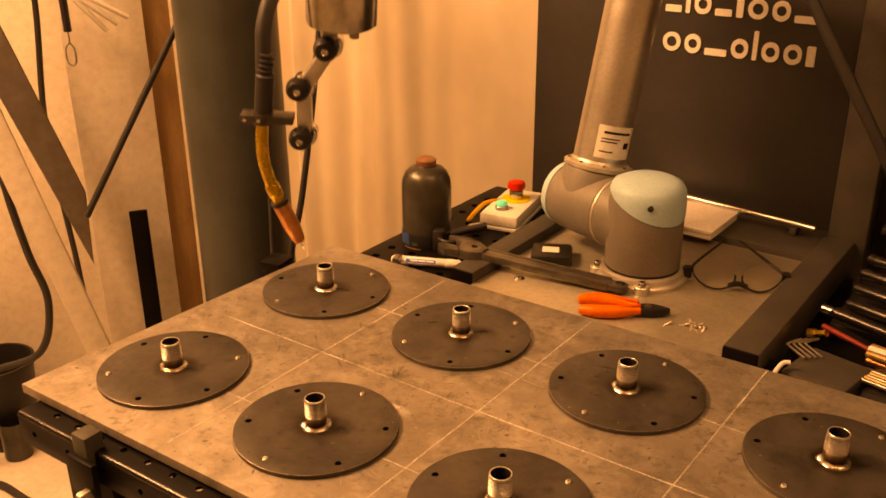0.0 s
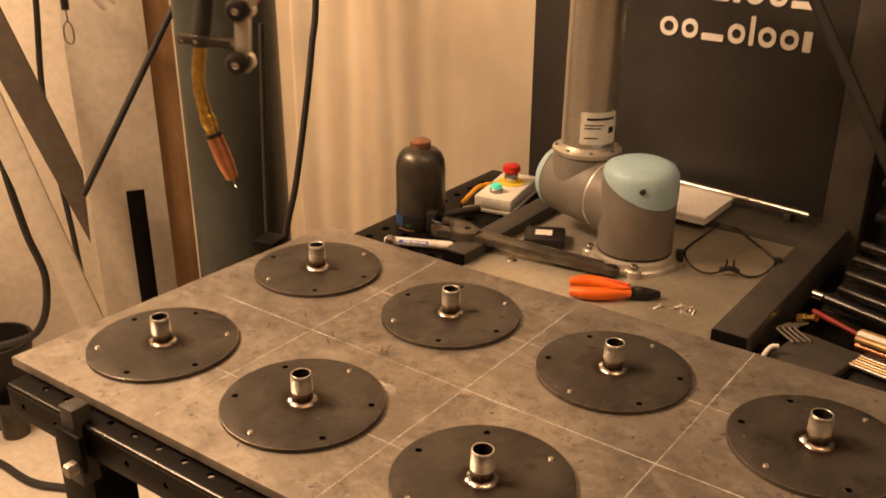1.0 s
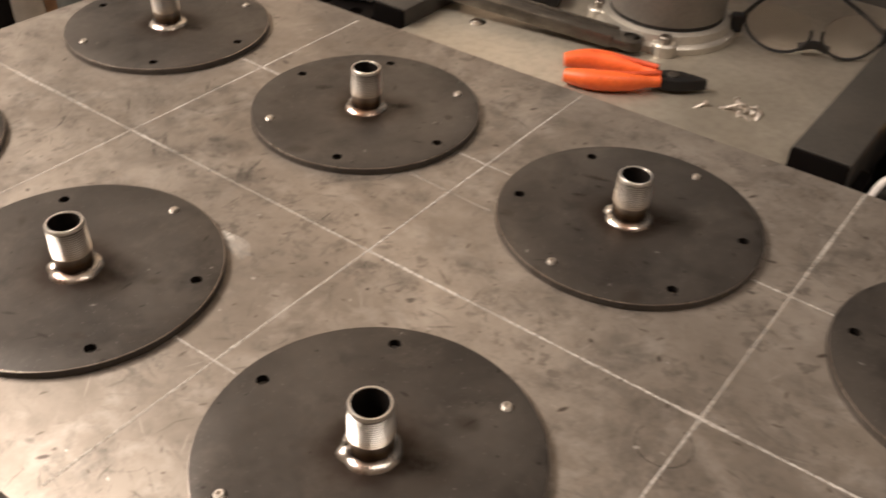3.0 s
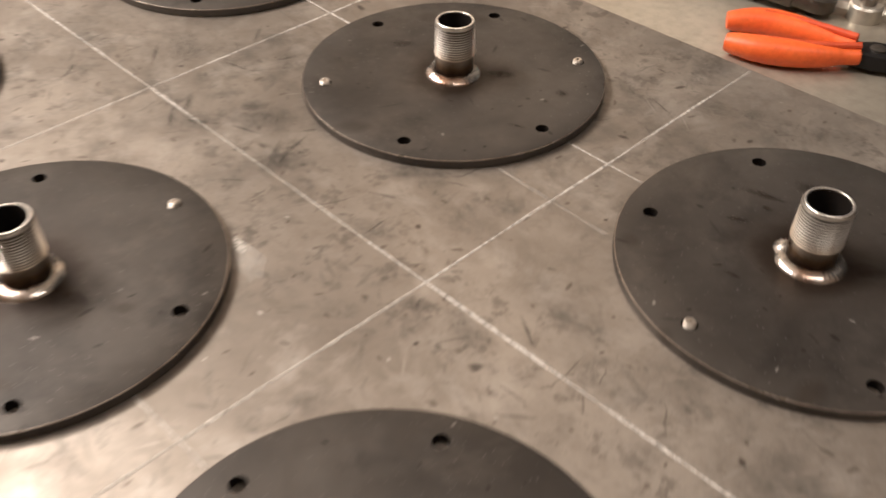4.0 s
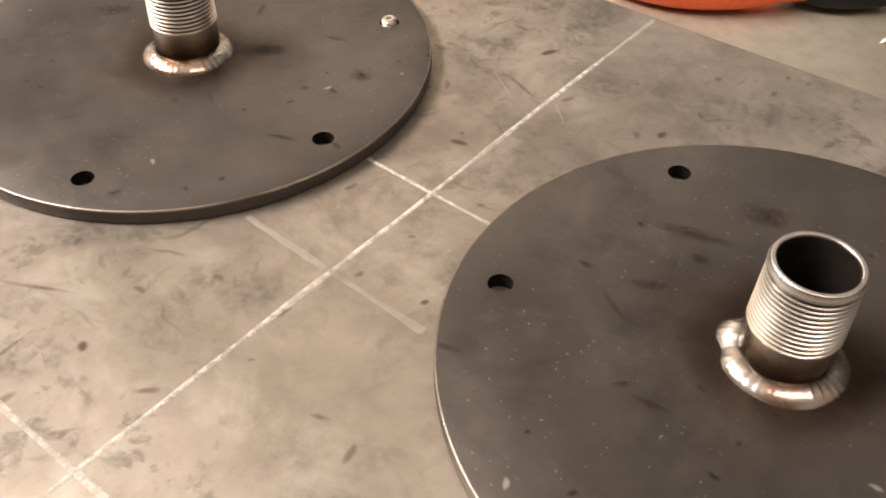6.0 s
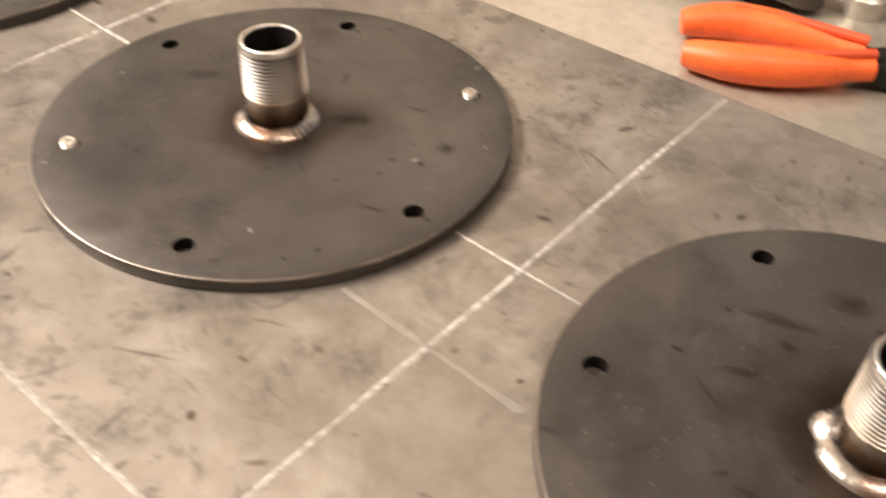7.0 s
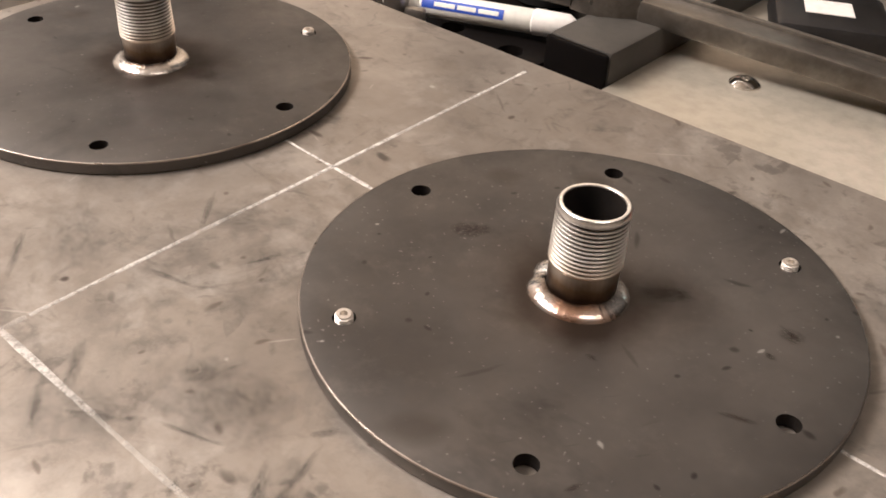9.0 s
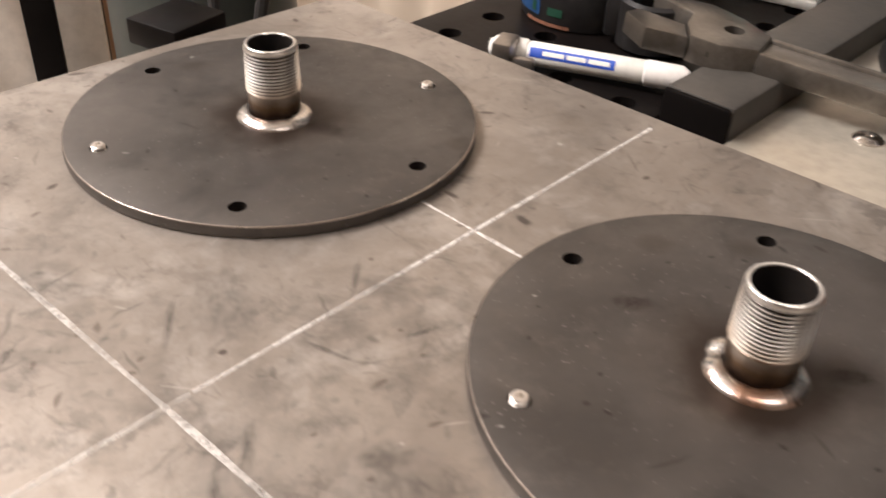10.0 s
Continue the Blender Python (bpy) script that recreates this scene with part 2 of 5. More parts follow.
def pipe_steel():
    """Bright cut thread, browned by heat towards the weld."""
    m, t, p = nodes_of("pipe_steel")
    co = t.nodes.new("ShaderNodeTexCoord").outputs["Object"]
    z = t.nodes.new("ShaderNodeSeparateXYZ")
    t.links.new(co, z.inputs[0])
    n = noise_node(t, co, 90, 4)
    h = maths(t, "ADD", z.outputs[2], maths(t, "MULTIPLY", maths(t, "SUBTRACT", n, 0.5), 0.008))
    r = t.nodes.new("ShaderNodeValToRGB")
    r.color_ramp.elements[0].position, r.color_ramp.elements[0].color = 0.09, (0.06, 0.036, 0.022, 1)
    r.color_ramp.elements[1].position, r.color_ramp.elements[1].color = 0.26, (0.78, 0.69, 0.57, 1)
    e = r.color_ramp.elements.new(0.17)
    e.color = (0.3, 0.2, 0.11, 1)
    e = r.color_ramp.elements.new(0.45)
    e.color = (0.95, 0.92, 0.87, 1)
    t.links.new(maths(t, "MULTIPLY", h, 20.0), r.inputs[0])
    # the shade in the thread roots is painted in as a darker colour
    flat = t.nodes.new("ShaderNodeMapping")
    flat.inputs["Scale"].default_value = (1, 1, 0)
    t.links.new(co, flat.inputs[0])
    far = t.nodes.new("ShaderNodeVectorMath")
    far.operation = "LENGTH"
    t.links.new(flat.outputs[0], far.inputs[0])
    root = maths(t, "MULTIPLY", ramp(t, maths(t, "MULTIPLY", far.outputs["Value"], 20.0), 0.235, 0.246, (1, 1, 1, 1), (0, 0, 0, 1)), maths(t, "LESS_THAN", z.outputs[2], 0.0361))
    col = mix(t, maths(t, "MULTIPLY", root, 0.88), r.outputs[0], (0.085, 0.066, 0.05))
    t.links.new(col, p.inputs["Base Color"])
    p.inputs["Metallic"].default_value = 0.93
    t.links.new(ramp(t, n, 0.3, 0.8, (0.27, 0.27, 0.27, 1), (0.38, 0.38, 0.38, 1)), p.inputs["Roughness"])
    return m


def weld_metal():
    """Bright fillet bead, burnt brown at both toes; some beads are browned all over."""
    m, t, p = nodes_of("weld_metal")
    co = t.nodes.new("ShaderNodeTexCoord").outputs["Object"]
    flat = t.nodes.new("ShaderNodeMapping")
    flat.inputs["Scale"].default_value = (1, 1, 0)
    t.links.new(co, flat.inputs[0])
    far = t.nodes.new("ShaderNodeVectorMath")
    far.operation = "LENGTH"
    t.links.new(flat.outputs[0], far.inputs[0])
    n = noise_node(t, co, 160, 4, 0.6)
    r = maths(t, "ADD", far.outputs["Value"], maths(t, "MULTIPLY", maths(t, "SUBTRACT", n, 0.5), 0.0025))
    col = mix(t, ramp(t, noise_node(t, co, 70, 3), 0.4, 0.65), (0.84, 0.81, 0.77), (0.6, 0.56, 0.51))
    info = t.nodes.new("ShaderNodeObjectInfo").outputs["Random"]
    heat = ramp(t, maths(t, "ADD", noise_node(t, co, 38, 2), maths(t, "MULTIPLY", info, 0.12)), 0.58, 0.74)
    col = mix(t, maths(t, "MULTIPLY", heat, 0.75), col, (0.34, 0.15, 0.055))
    col = mix(t, ramp(t, r, 0.0121, 0.0128, (1, 1, 1, 1), (0, 0, 0, 1)), col, (0.035, 0.02, 0.012))
    col = mix(t, maths(t, "MULTIPLY", ramp(t, r, 0.0163, 0.0172), 0.9), col, (0.06, 0.036, 0.022))
    t.links.new(col, p.inputs["Base Color"])
    p.inputs["Metallic"].default_value = 0.95
    t.links.new(ramp(t, n, 0.3, 0.8, (0.16, 0.16, 0.16, 1), (0.33, 0.33, 0.33, 1)), p.inputs["Roughness"])
    bump(t, p, noise_node(t, co, 260, 2), 0.12, 0.0004)
    return m


def chalk(name, cover, low, high, colour=(0.62, 0.58, 0.53)):
    """Worn chalk line: broken cover over the steel."""
    m, t, p = nodes_of(name)
    co = t.nodes.new("ShaderNodeTexCoord").outputs["Object"]
    p.inputs["Base Color"].default_value = (*colour, 1)
    p.inputs["Roughness"].default_value = 0.9
    a = maths(t, "MULTIPLY", ramp(t, noise_node(t, co, 14, 4), low, high), ramp(t, noise_node(t, co, 260, 4, 0.7), 0.25, 0.58))
    t.links.new(maths(t, "MULTIPLY", a, cover), p.inputs["Alpha"])
    return m


def smudge(name, colour, cover):
    """A dirty rub, beside the welds also burn and shade, with a ragged, fading outline; local radius 1."""
    m, t, p = nodes_of(name)
    co = t.nodes.new("ShaderNodeTexCoord").outputs["Object"]
    info = t.nodes.new("ShaderNodeObjectInfo").outputs["Random"]
    comb = t.nodes.new("ShaderNodeCombineXYZ")
    t.links.new(maths(t, "MULTIPLY", info, 31.0), comb.inputs[2])
    shift = t.nodes.new("ShaderNodeVectorMath")
    shift.operation = "ADD"
    t.links.new(co, shift.inputs[0])
    t.links.new(comb.outputs[0], shift.inputs[1])
    far = t.nodes.new("ShaderNodeVectorMath")
    far.operation = "LENGTH"
    t.links.new(co, far.inputs[0])
    edge = maths(t, "ADD", far.outputs["Value"], maths(t, "MULTIPLY", maths(t, "SUBTRACT", noise_node(t, shift.outputs[0], 1.7, 5, 0.65), 0.5), 1.3))
    a = maths(t, "MULTIPLY", ramp(t, edge, 0.15, 0.8, (1, 1, 1, 1), (0, 0, 0, 1)), ramp(t, far.outputs["Value"], 0.7, 0.98, (1, 1, 1, 1), (0, 0, 0, 1)))
    a = maths(t, "MULTIPLY", a, ramp(t, noise_node(t, shift.outputs[0], 6, 5, 0.7), 0.3, 0.62))
    p.inputs["Base Color"].default_value = (*colour, 1)
    p.inputs["Roughness"].default_value = 0.6
    t.links.new(maths(t, "MULTIPLY", a, cover), p.inputs["Alpha"])
    return m


def glow(name, colour, strength):
    m, t, p = nodes_of(name)
    p.inputs["Base Color"].default_value = (*colour, 1)
    p.inputs["Emission Color"].default_value = (*colour, 1)
    p.inputs["Emission Strength"].default_value = strength
    return m


def clear(name):
    m, t, p = nodes_of(name)
    p.inputs["Base Color"].default_value = (0.95, 0.93, 0.9, 1)
    p.inputs["Roughness"].default_value, p.inputs["Transmission Weight"].default_value, p.inputs["IOR"].default_value = 0.03, 1.0, 1.45
    return m


M = {
    "table": table_steel(), "disc": disc_steel(), "pipe": pipe_steel(), "chalk": chalk("chalk", 0.76, 0.18, 0.58, (0.68, 0.64, 0.59)), "scratch": chalk("scratch", 0.6, 0.2, 0.6, (0.05, 0.042, 0.036)), "chalk_faint": chalk("chalk_faint", 0.27, 0.15, 0.6), "chalk_worn": chalk("chalk_worn", 0.6, 0.2, 0.62, (0.66, 0.62, 0.56)),
    # near black: the shade inside pipes and holes is put into the colour
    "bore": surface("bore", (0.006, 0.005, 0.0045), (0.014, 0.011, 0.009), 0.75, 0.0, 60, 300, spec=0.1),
    "weld": weld_metal(),
    "edge": surface("worn_edge", (0.5, 0.45, 0.4), (0.2, 0.17, 0.145), 0.28, 1.0, 40, 300, 0.1, (0.1, 0.085, 0.07), 0.6),
    "screw": surface("screw", (0.74, 0.69, 0.62), (0.56, 0.51, 0.46), 0.48, 1.0, 150, 600),
    "black": surface("black_paint", (0.0035, 0.0027, 0.0025), (0.006, 0.005, 0.0046), 0.42, 0.0, 10, 160, 0.12, (0.013, 0.009, 0.008), 0.3, None, 0.1),
    "gloss": surface("glossy_black", (0.006, 0.005, 0.0046), (0.01, 0.008, 0.0075), 0.24, 0.0, 20, 200, 0.05, None, 0.5, None, 0.6),
    "wrench": surface("wrench_steel", (0.12, 0.107, 0.09), (0.2, 0.182, 0.156), 0.34, 0.75, 40, 300, 0.12, (0.05, 0.042, 0.035), 0.5),
    "smudge": smudge("smudge", (0.075, 0.066, 0.055), 0.62), "smudge_soft": smudge("smudge_soft", (0.11, 0.098, 0.082), 0.4), "burn_shade_brown": smudge("burn_shade_brown", (0.022, 0.013, 0.008), 0.8),
    "bar": surface("bar_top", (0.045, 0.041, 0.036), (0.065, 0.059, 0.051), 0.5, 0.1, 14, 200, 0.15, (0.09, 0.078, 0.065), 0.35, None, 0.4),
    "cart": surface("cart_plate", (0.385, 0.345, 0.275), (0.485, 0.445, 0.37), 0.38, 0.55, 7, 120, 0.08, (0.25, 0.22, 0.18), 0.5),
    "arm": surface("arm_grey", (0.19, 0.175, 0.155), (0.225, 0.205, 0.18), 0.5, 0.1, 20, 240, 0.06),
    "tube": surface("arm_tube", (0.52, 0.49, 0.45), (0.58, 0.55, 0.5), 0.32, 0.8, 9, 200, 0.05),
    "lid": surface("arm_lid", (0.36, 0.55, 0.62), (0.42, 0.6, 0.66), 0.42, 0.0, 15, 300, 0.04),
    "castalu": surface("cast_aluminium", (0.55, 0.52, 0.46), (0.66, 0.62, 0.55), 0.36, 0.7, 25, 300, 0.1),
    "dark": surface("dark_plastic", (0.012, 0.011, 0.011), (0.021, 0.019, 0.018), 0.42, 0.0, 40, 400, 0.1, None, 0.5, None, 0.3),
    "rubber": surface("rubber", (0.012, 0.011, 0.011), (0.02, 0.018, 0.017), 0.55, 0.0, 40, 300, 0.2),
    "orange": surface("orange_grip", (0.85, 0.13, 0.015), (0.95, 0.18, 0.02), 0.42, 0.0, 40, 300, 0.08, (0.5, 0.07, 0.01), 0.3),
    "inlay": surface("grip_inlay", (0.6, 0.07, 0.01), (0.7, 0.1, 0.015), 0.5, 0.0, 40, 300, 0.08),
    "dullred": surface("dull_red", (0.2, 0.012, 0.01), (0.28, 0.018, 0.014), 0.5, 0.0, 40, 300, 0.08, (0.06, 0.02, 0.015), 0.5),
    "dullbrass": surface("dull_brass", (0.42, 0.27, 0.12), (0.52, 0.36, 0.18), 0.45, 0.6, 30, 200, 0.1, (0.14, 0.09, 0.05), 0.6),
    "white": surface("white_plastic", (0.72, 0.7, 0.64), (0.78, 0.75, 0.69), 0.45, 0.0, 20, 200, 0.05, (0.5, 0.46, 0.4), 0.3),
    "paper": surface("paper", (0.74, 0.7, 0.66), (0.8, 0.76, 0.72), 0.75, 0.0, 10, 200, 0.08),
    "blue": surface("blue_print", (0.03, 0.07, 0.42), (0.04, 0.09, 0.5), 0.5, 0.0, 60, 300),
    "bluetape": surface("blue_rag", (0.006, 0.03, 0.1), (0.012, 0.06, 0.2), 0.7, 0.0, 60, 300, 0.3),
    "red": surface("red_plastic", (0.5, 0.016, 0.012), (0.6, 0.024, 0.016), 0.35, 0.0, 40, 300, 0.05),
    "yellow": surface("yellow_plastic", (0.7, 0.5, 0.03), (0.78, 0.58, 0.06), 0.5, 0.0, 40, 300, 0.05),
    "amber": surface("amber_cable", (0.7, 0.32, 0.02), (0.8, 0.4, 0.04), 0.4, 0.0, 40, 300, 0.05),
    "green": glow("green_lamp", (0.03, 0.6, 0.4), 0.6),
    "brass": surface("brass", (0.75, 0.5, 0.14), (0.62, 0.4, 0.1), 0.26, 1.0, 60, 400, 0.06, (0.3, 0.16, 0.05), 0.4),
    "copper": surface("copper", (0.72, 0.33, 0.18), (0.6, 0.25, 0.13), 0.36, 1.0, 50, 300, 0.08, (0.25, 0.1, 0.06), 0.4),
    "chrome": surface("chrome", (0.72, 0.69, 0.65), (0.6, 0.57, 0.53), 0.18, 1.0, 60, 400, 0.03),
    "toolsteel": surface("tool_steel", (0.28, 0.25, 0.22), (0.4, 0.37, 0.33), 0.34, 0.9, 40, 300, 0.12, (0.1, 0.08, 0.06), 0.5),
    "oxide": surface("oxide_steel", (0.05, 0.045, 0.038), (0.085, 0.078, 0.062), 0.3, 0.5, 25, 200, 0.08, (0.03, 0.025, 0.02), 0.5),
    "rust": surface("rusty_iron", (0.2, 0.09, 0.05), (0.3, 0.14, 0.08), 0.6, 0.3, 80, 300, 0.3),
    "bottlegreen": surface("cylinder_paint", (0.032, 0.037, 0.033), (0.05, 0.056, 0.05), 0.38, 0.1, 6, 60, 0.08, (0.028, 0.024, 0.018), 0.6),
    "ply": surface("cream_sheet", (0.6, 0.51, 0.4), (0.7, 0.62, 0.5), 0.7, 0.0, 1.4, 3.5, 0.05, (0.5, 0.39, 0.26), 0.4, ((1.6, 1.6, 1.0), (0, 0.12, 0))),
    "paint": surface("white_board", (0.7, 0.64, 0.56), (0.8, 0.75, 0.68), 0.6, 0.0, 4, 50, 0.1, (0.5, 0.42, 0.33), 0.35),
    "wood": surface("stud_wood", (0.32, 0.18, 0.09), (0.45, 0.28, 0.15), 0.65, 0.0, 5, 60, 0.25, (0.14, 0.07, 0.03), 0.6, ((6, 6, 0.6), (0, 0, 0))),
    # dark brown of the stud's edge strip and of the painted shade wedge
    "wood_shade": surface("timber_and_shade", (0.1, 0.08, 0.065), (0.17, 0.14, 0.115), 0.75, 0.0, 6, 60, 0.3, (0.07, 0.05, 0.04), 0.5),
    "board": surface("black_board", (0.022, 0.02, 0.019), (0.032, 0.03, 0.028), 0.42, 0.0, 4, 80, 0.06, (0.05, 0.045, 0.04), 0.3),
    "concrete": surface("concrete", (0.5, 0.45, 0.39), (0.64, 0.59, 0.52), 0.85, 0.0, 3, 60, 0.3, (0.3, 0.24, 0.18), 0.5),
    "wall": surface("rendered_wall", (0.6, 0.54, 0.46), (0.7, 0.64, 0.55), 0.85, 0.0, 2, 50, 0.2, (0.4, 0.33, 0.25), 0.4),
    "glass": clear("lens_glass"), "green_print": surface("green_print", (0.012, 0.05, 0.028), (0.018, 0.065, 0.036), 0.5, 0.0, 40, 300),
    "hot": glow("hot_wire", (1.0, 0.75, 0.45), 6.0),
    "sign": surface("sign_letters", (0.7, 0.66, 0.6), (0.78, 0.74, 0.68), 0.5, 0.0, 30, 200, 0.03),
}


# ---- mesh tools ----
def part(name, bm, material, parent=None, label="", at=None, smooth=True):
    """Links a bmesh as one mesh object, under a thing where a parent is given."""
    me = bpy.data.meshes.new(name)
    bm.normal_update()
    bm.to_mesh(me)
    bm.free()
    for poly in me.polygons:
        poly.use_smooth = smooth
    if smooth:
        me.set_sharp_from_angle(angle=radians(35))
    me.materials.append(M[material])
    ob = new(name, me)
    if parent:
        ob.parent = parent
    if at is not None:
        ob.matrix_basis = at
    if label:
        tagged(ob, label)
    return ob


def thing(name, label, category, at=None, group="", kind=""):
    ob = new(name)
    if at is not None:
        ob.matrix_basis = at
    return tagged(ob, label, category, group, kind)


def add_box(bm, x0, x1, y0, y1, z0, z1, bevel=0.0, m=None):
    made = bmesh.ops.create_cube(bm, size=1.0)["verts"]
    for v in made:
        v.co = Vector(((x0 + x1) / 2 + v.co.x * (x1 - x0), (y0 + y1) / 2 + v.co.y * (y1 - y0), (z0 + z1) / 2 + v.co.z * (z1 - z0)))
    if m is not None:
        bmesh.ops.transform(bm, matrix=m, verts=made)
    if bevel:
        edges = {e for v in made for e in v.link_edges}
        bmesh.ops.bevel(bm, geom=list(edges), offset=bevel, segments=2, affect="EDGES", profile=0.5)
    return bm


def box(x0, x1, y0, y1, z0, z1, bevel=0.0, m=None):
    return add_box(bmesh.new(), x0, x1, y0, y1, z0, z1, bevel, m)


def add_lathe(bm, profile, seg=32, m=None, close=True):
    """Turns (radius, height) pairs round z; caps the ends where they do not meet the axis."""
    rings = []
    for r, z in profile:
        rings.append([bm.verts.new((r * math.cos(2 * math.pi * k / seg), r * math.sin(2 * math.pi * k / seg), z)) for k in range(seg)] if r > 1e-6 else [bm.verts.new((0, 0, z))])
    for a, b in zip(rings, rings[1:]):
        for k in range(seg):
            q = [a[k % len(a)], a[(k + 1) % len(a)], b[(k + 1) % len(b)], b[k % len(b)]]
            q = [v for i, v in enumerate(q) if v not in q[:i]]
            if len(q) > 2:
                bm.faces.new(q)
    if close:
        if len(rings[0]) > 1:
            bm.faces.new(rings[0][::-1])
        if len(rings[-1]) > 1:
            bm.faces.new(rings[-1])
    if m is not None:
        bmesh.ops.transform(bm, matrix=m, verts=[v for r in rings for v in r])
    return bm


def lathe(profile, seg=32, m=None, close=True):
    return add_lathe(bmesh.new(), profile, seg, m, close)


def along(a, b):
    """A pose at a whose z points to b."""
    a, b = Vector(a), Vector(b)
    return Matrix.Translation(a) @ (b - a).to_track_quat("Z", "Y").to_matrix().to_4x4()


def rod(a, b, r, seg=16, bm=None, chamfer=0.0):
    n = (Vector(b) - Vector(a)).length
    c = chamfer
    prof = [(r - c, 0), (r, c), (r, n - c), (r - c, n)] if c else [(r, 0), (r, n)]
    return add_lathe(bm or bmesh.new(), prof, seg, along(a, b))


def curve_points(pts, steps=8):
    """Smooth points through the given ones."""
    pts = [Vector(p) for p in pts]
    ext = [2 * pts[0] - pts[1], *pts, 2 * pts[-1] - pts[-2]]
    out = []
    for i in range(1, len(ext) - 2):
        p0, p1, p2, p3 = ext[i - 1 : i + 3]
        for k in range(steps):
            u = k / steps
            out.append(0.5 * (2 * p1 + (p2 - p0) * u + (2 * p0 - 5 * p1 + 4 * p2 - p3) * u * u + (3 * p1 - p0 - 3 * p2 + p3) * u ** 3))
    return out + [pts[-1]]


def sweep(pts, radius, seg=10, steps=8, bm=None, flat=1.0):
    """A tube along a smooth path; radius may be a function of 0..1."""
    bm = bm or bmesh.new()
    path = curve_points(pts, steps)
    rings, side = [], None
    for i, p in enumerate(path):
        d = (path[min(i + 1, len(path) - 1)] - path[max(i - 1, 0)]).normalized()
        if side is None:
            side = d.orthogonal().normalized()
        side = (side - d * side.dot(d)).normalized()
        up = d.cross(side)
        r = radius(i / (len(path) - 1)) if callable(radius) else radius
        rings.append([bm.verts.new(p + r * (math.cos(2 * math.pi * k / seg) * side + flat * math.sin(2 * math.pi * k / seg) * up)) for k in range(seg)])
    for a, b in zip(rings, rings[1:]):
        for k in range(seg):
            bm.faces.new((a[k], a[(k + 1) % seg], b[(k + 1) % seg], b[k]))
    bm.faces.new(rings[0][::-1])
    bm.faces.new(rings[-1])
    return bm


def punched(outline, holes, z0, z1, bevel=0.0, seg=20):
    """A plate with real holes: an outline of (x, y), and holes of (x, y, radius)."""
    bm = bmesh.new()
    loops = [outline] + [[(x + r * math.cos(2 * math.pi * k / seg), y + r * math.sin(2 * math.pi * k / seg)) for k in range(seg)] for x, y, r in holes]
    edges, rim = [], []
    for n, loop in enumerate(loops):
        vs = [bm.verts.new((x, y, z1)) for x, y in loop]
        made = [bm.edges.new((vs[k], vs[(k + 1) % len(vs)])) for k in range(len(vs))]
        edges += made
        if n == 0:
            rim = vs
    bmesh.ops.triangle_fill(bm, use_beauty=True, use_dissolve=False, edges=edges)
    top = bm.faces[:]
    low = bmesh.ops.extrude_face_region(bm, geom=top)
    bmesh.ops.translate(bm, vec=(0, 0, z0 - z1), verts=[g for g in low["geom"] if isinstance(g, bmesh.types.BMVert)])
    bmesh.ops.recalc_face_normals(bm, faces=bm.faces[:])
    if bevel:
        around = set(rim)
        bmesh.ops.bevel(bm, geom=[e for e in bm.edges if e.verts[0] in around and e.verts[1] in around and len(e.link_faces) == 2 and e.calc_face_angle(0) > 0.8], offset=bevel, segments=2, affect="EDGES", profile=0.5)
    return bm


def rounded(x0, x1, y0, y1, r, n=5):
    out = []
    for cx, cy, a in ((x1 - r, y1 - r, 0), (x0 + r, y1 - r, 90), (x0 + r, y0 + r, 180), (x1 - r, y0 + r, 270)):
        out += [(cx + r * math.cos(radians(a + 90 * k / n)), cy + r * math.sin(radians(a + 90 * k / n))) for k in range(n + 1)]
    return out


# ---- the shell of the workshop ----
TOP = 0.9
tagged(part("floor", box(-2.8, 3.0, -3.0, 1.6, -0.1, 0.0), "concrete", smooth=False), "pale dusty concrete workshop floor with dark stains", "floor", kind="structure")
tagged(part("wall_west", box(-2.9, -2.8, -3.0, 1.7, -0.1, 3.1), "wall", smooth=False), "pale rendered workshop wall", "wall", kind="structure")
tagged(part("wall_north", box(-2.8, 3.0, 1.6, 1.7, -0.1, 3.1), "wall", smooth=False), "pale rendered workshop wall", "wall", kind="structure")
tagged(part("wall_east", box(3.0, 3.1, -3.0, 1.7, -0.1, 3.1), "wall", smooth=False), "pale rendered workshop wall", "wall", kind="structure")
tagged(part("wall_south", box(-2.9, 3.1, -3.1, -3.0, -0.1, 3.1), "wall", smooth=False), "pale rendered workshop wall", "wall", kind="structure")
tagged(part("ceiling", box(-2.9, 3.1, -3.1, 1.7, 3.1, 3.2), "wall", smooth=False), "plain pale workshop ceiling", "ceiling", kind="structure")


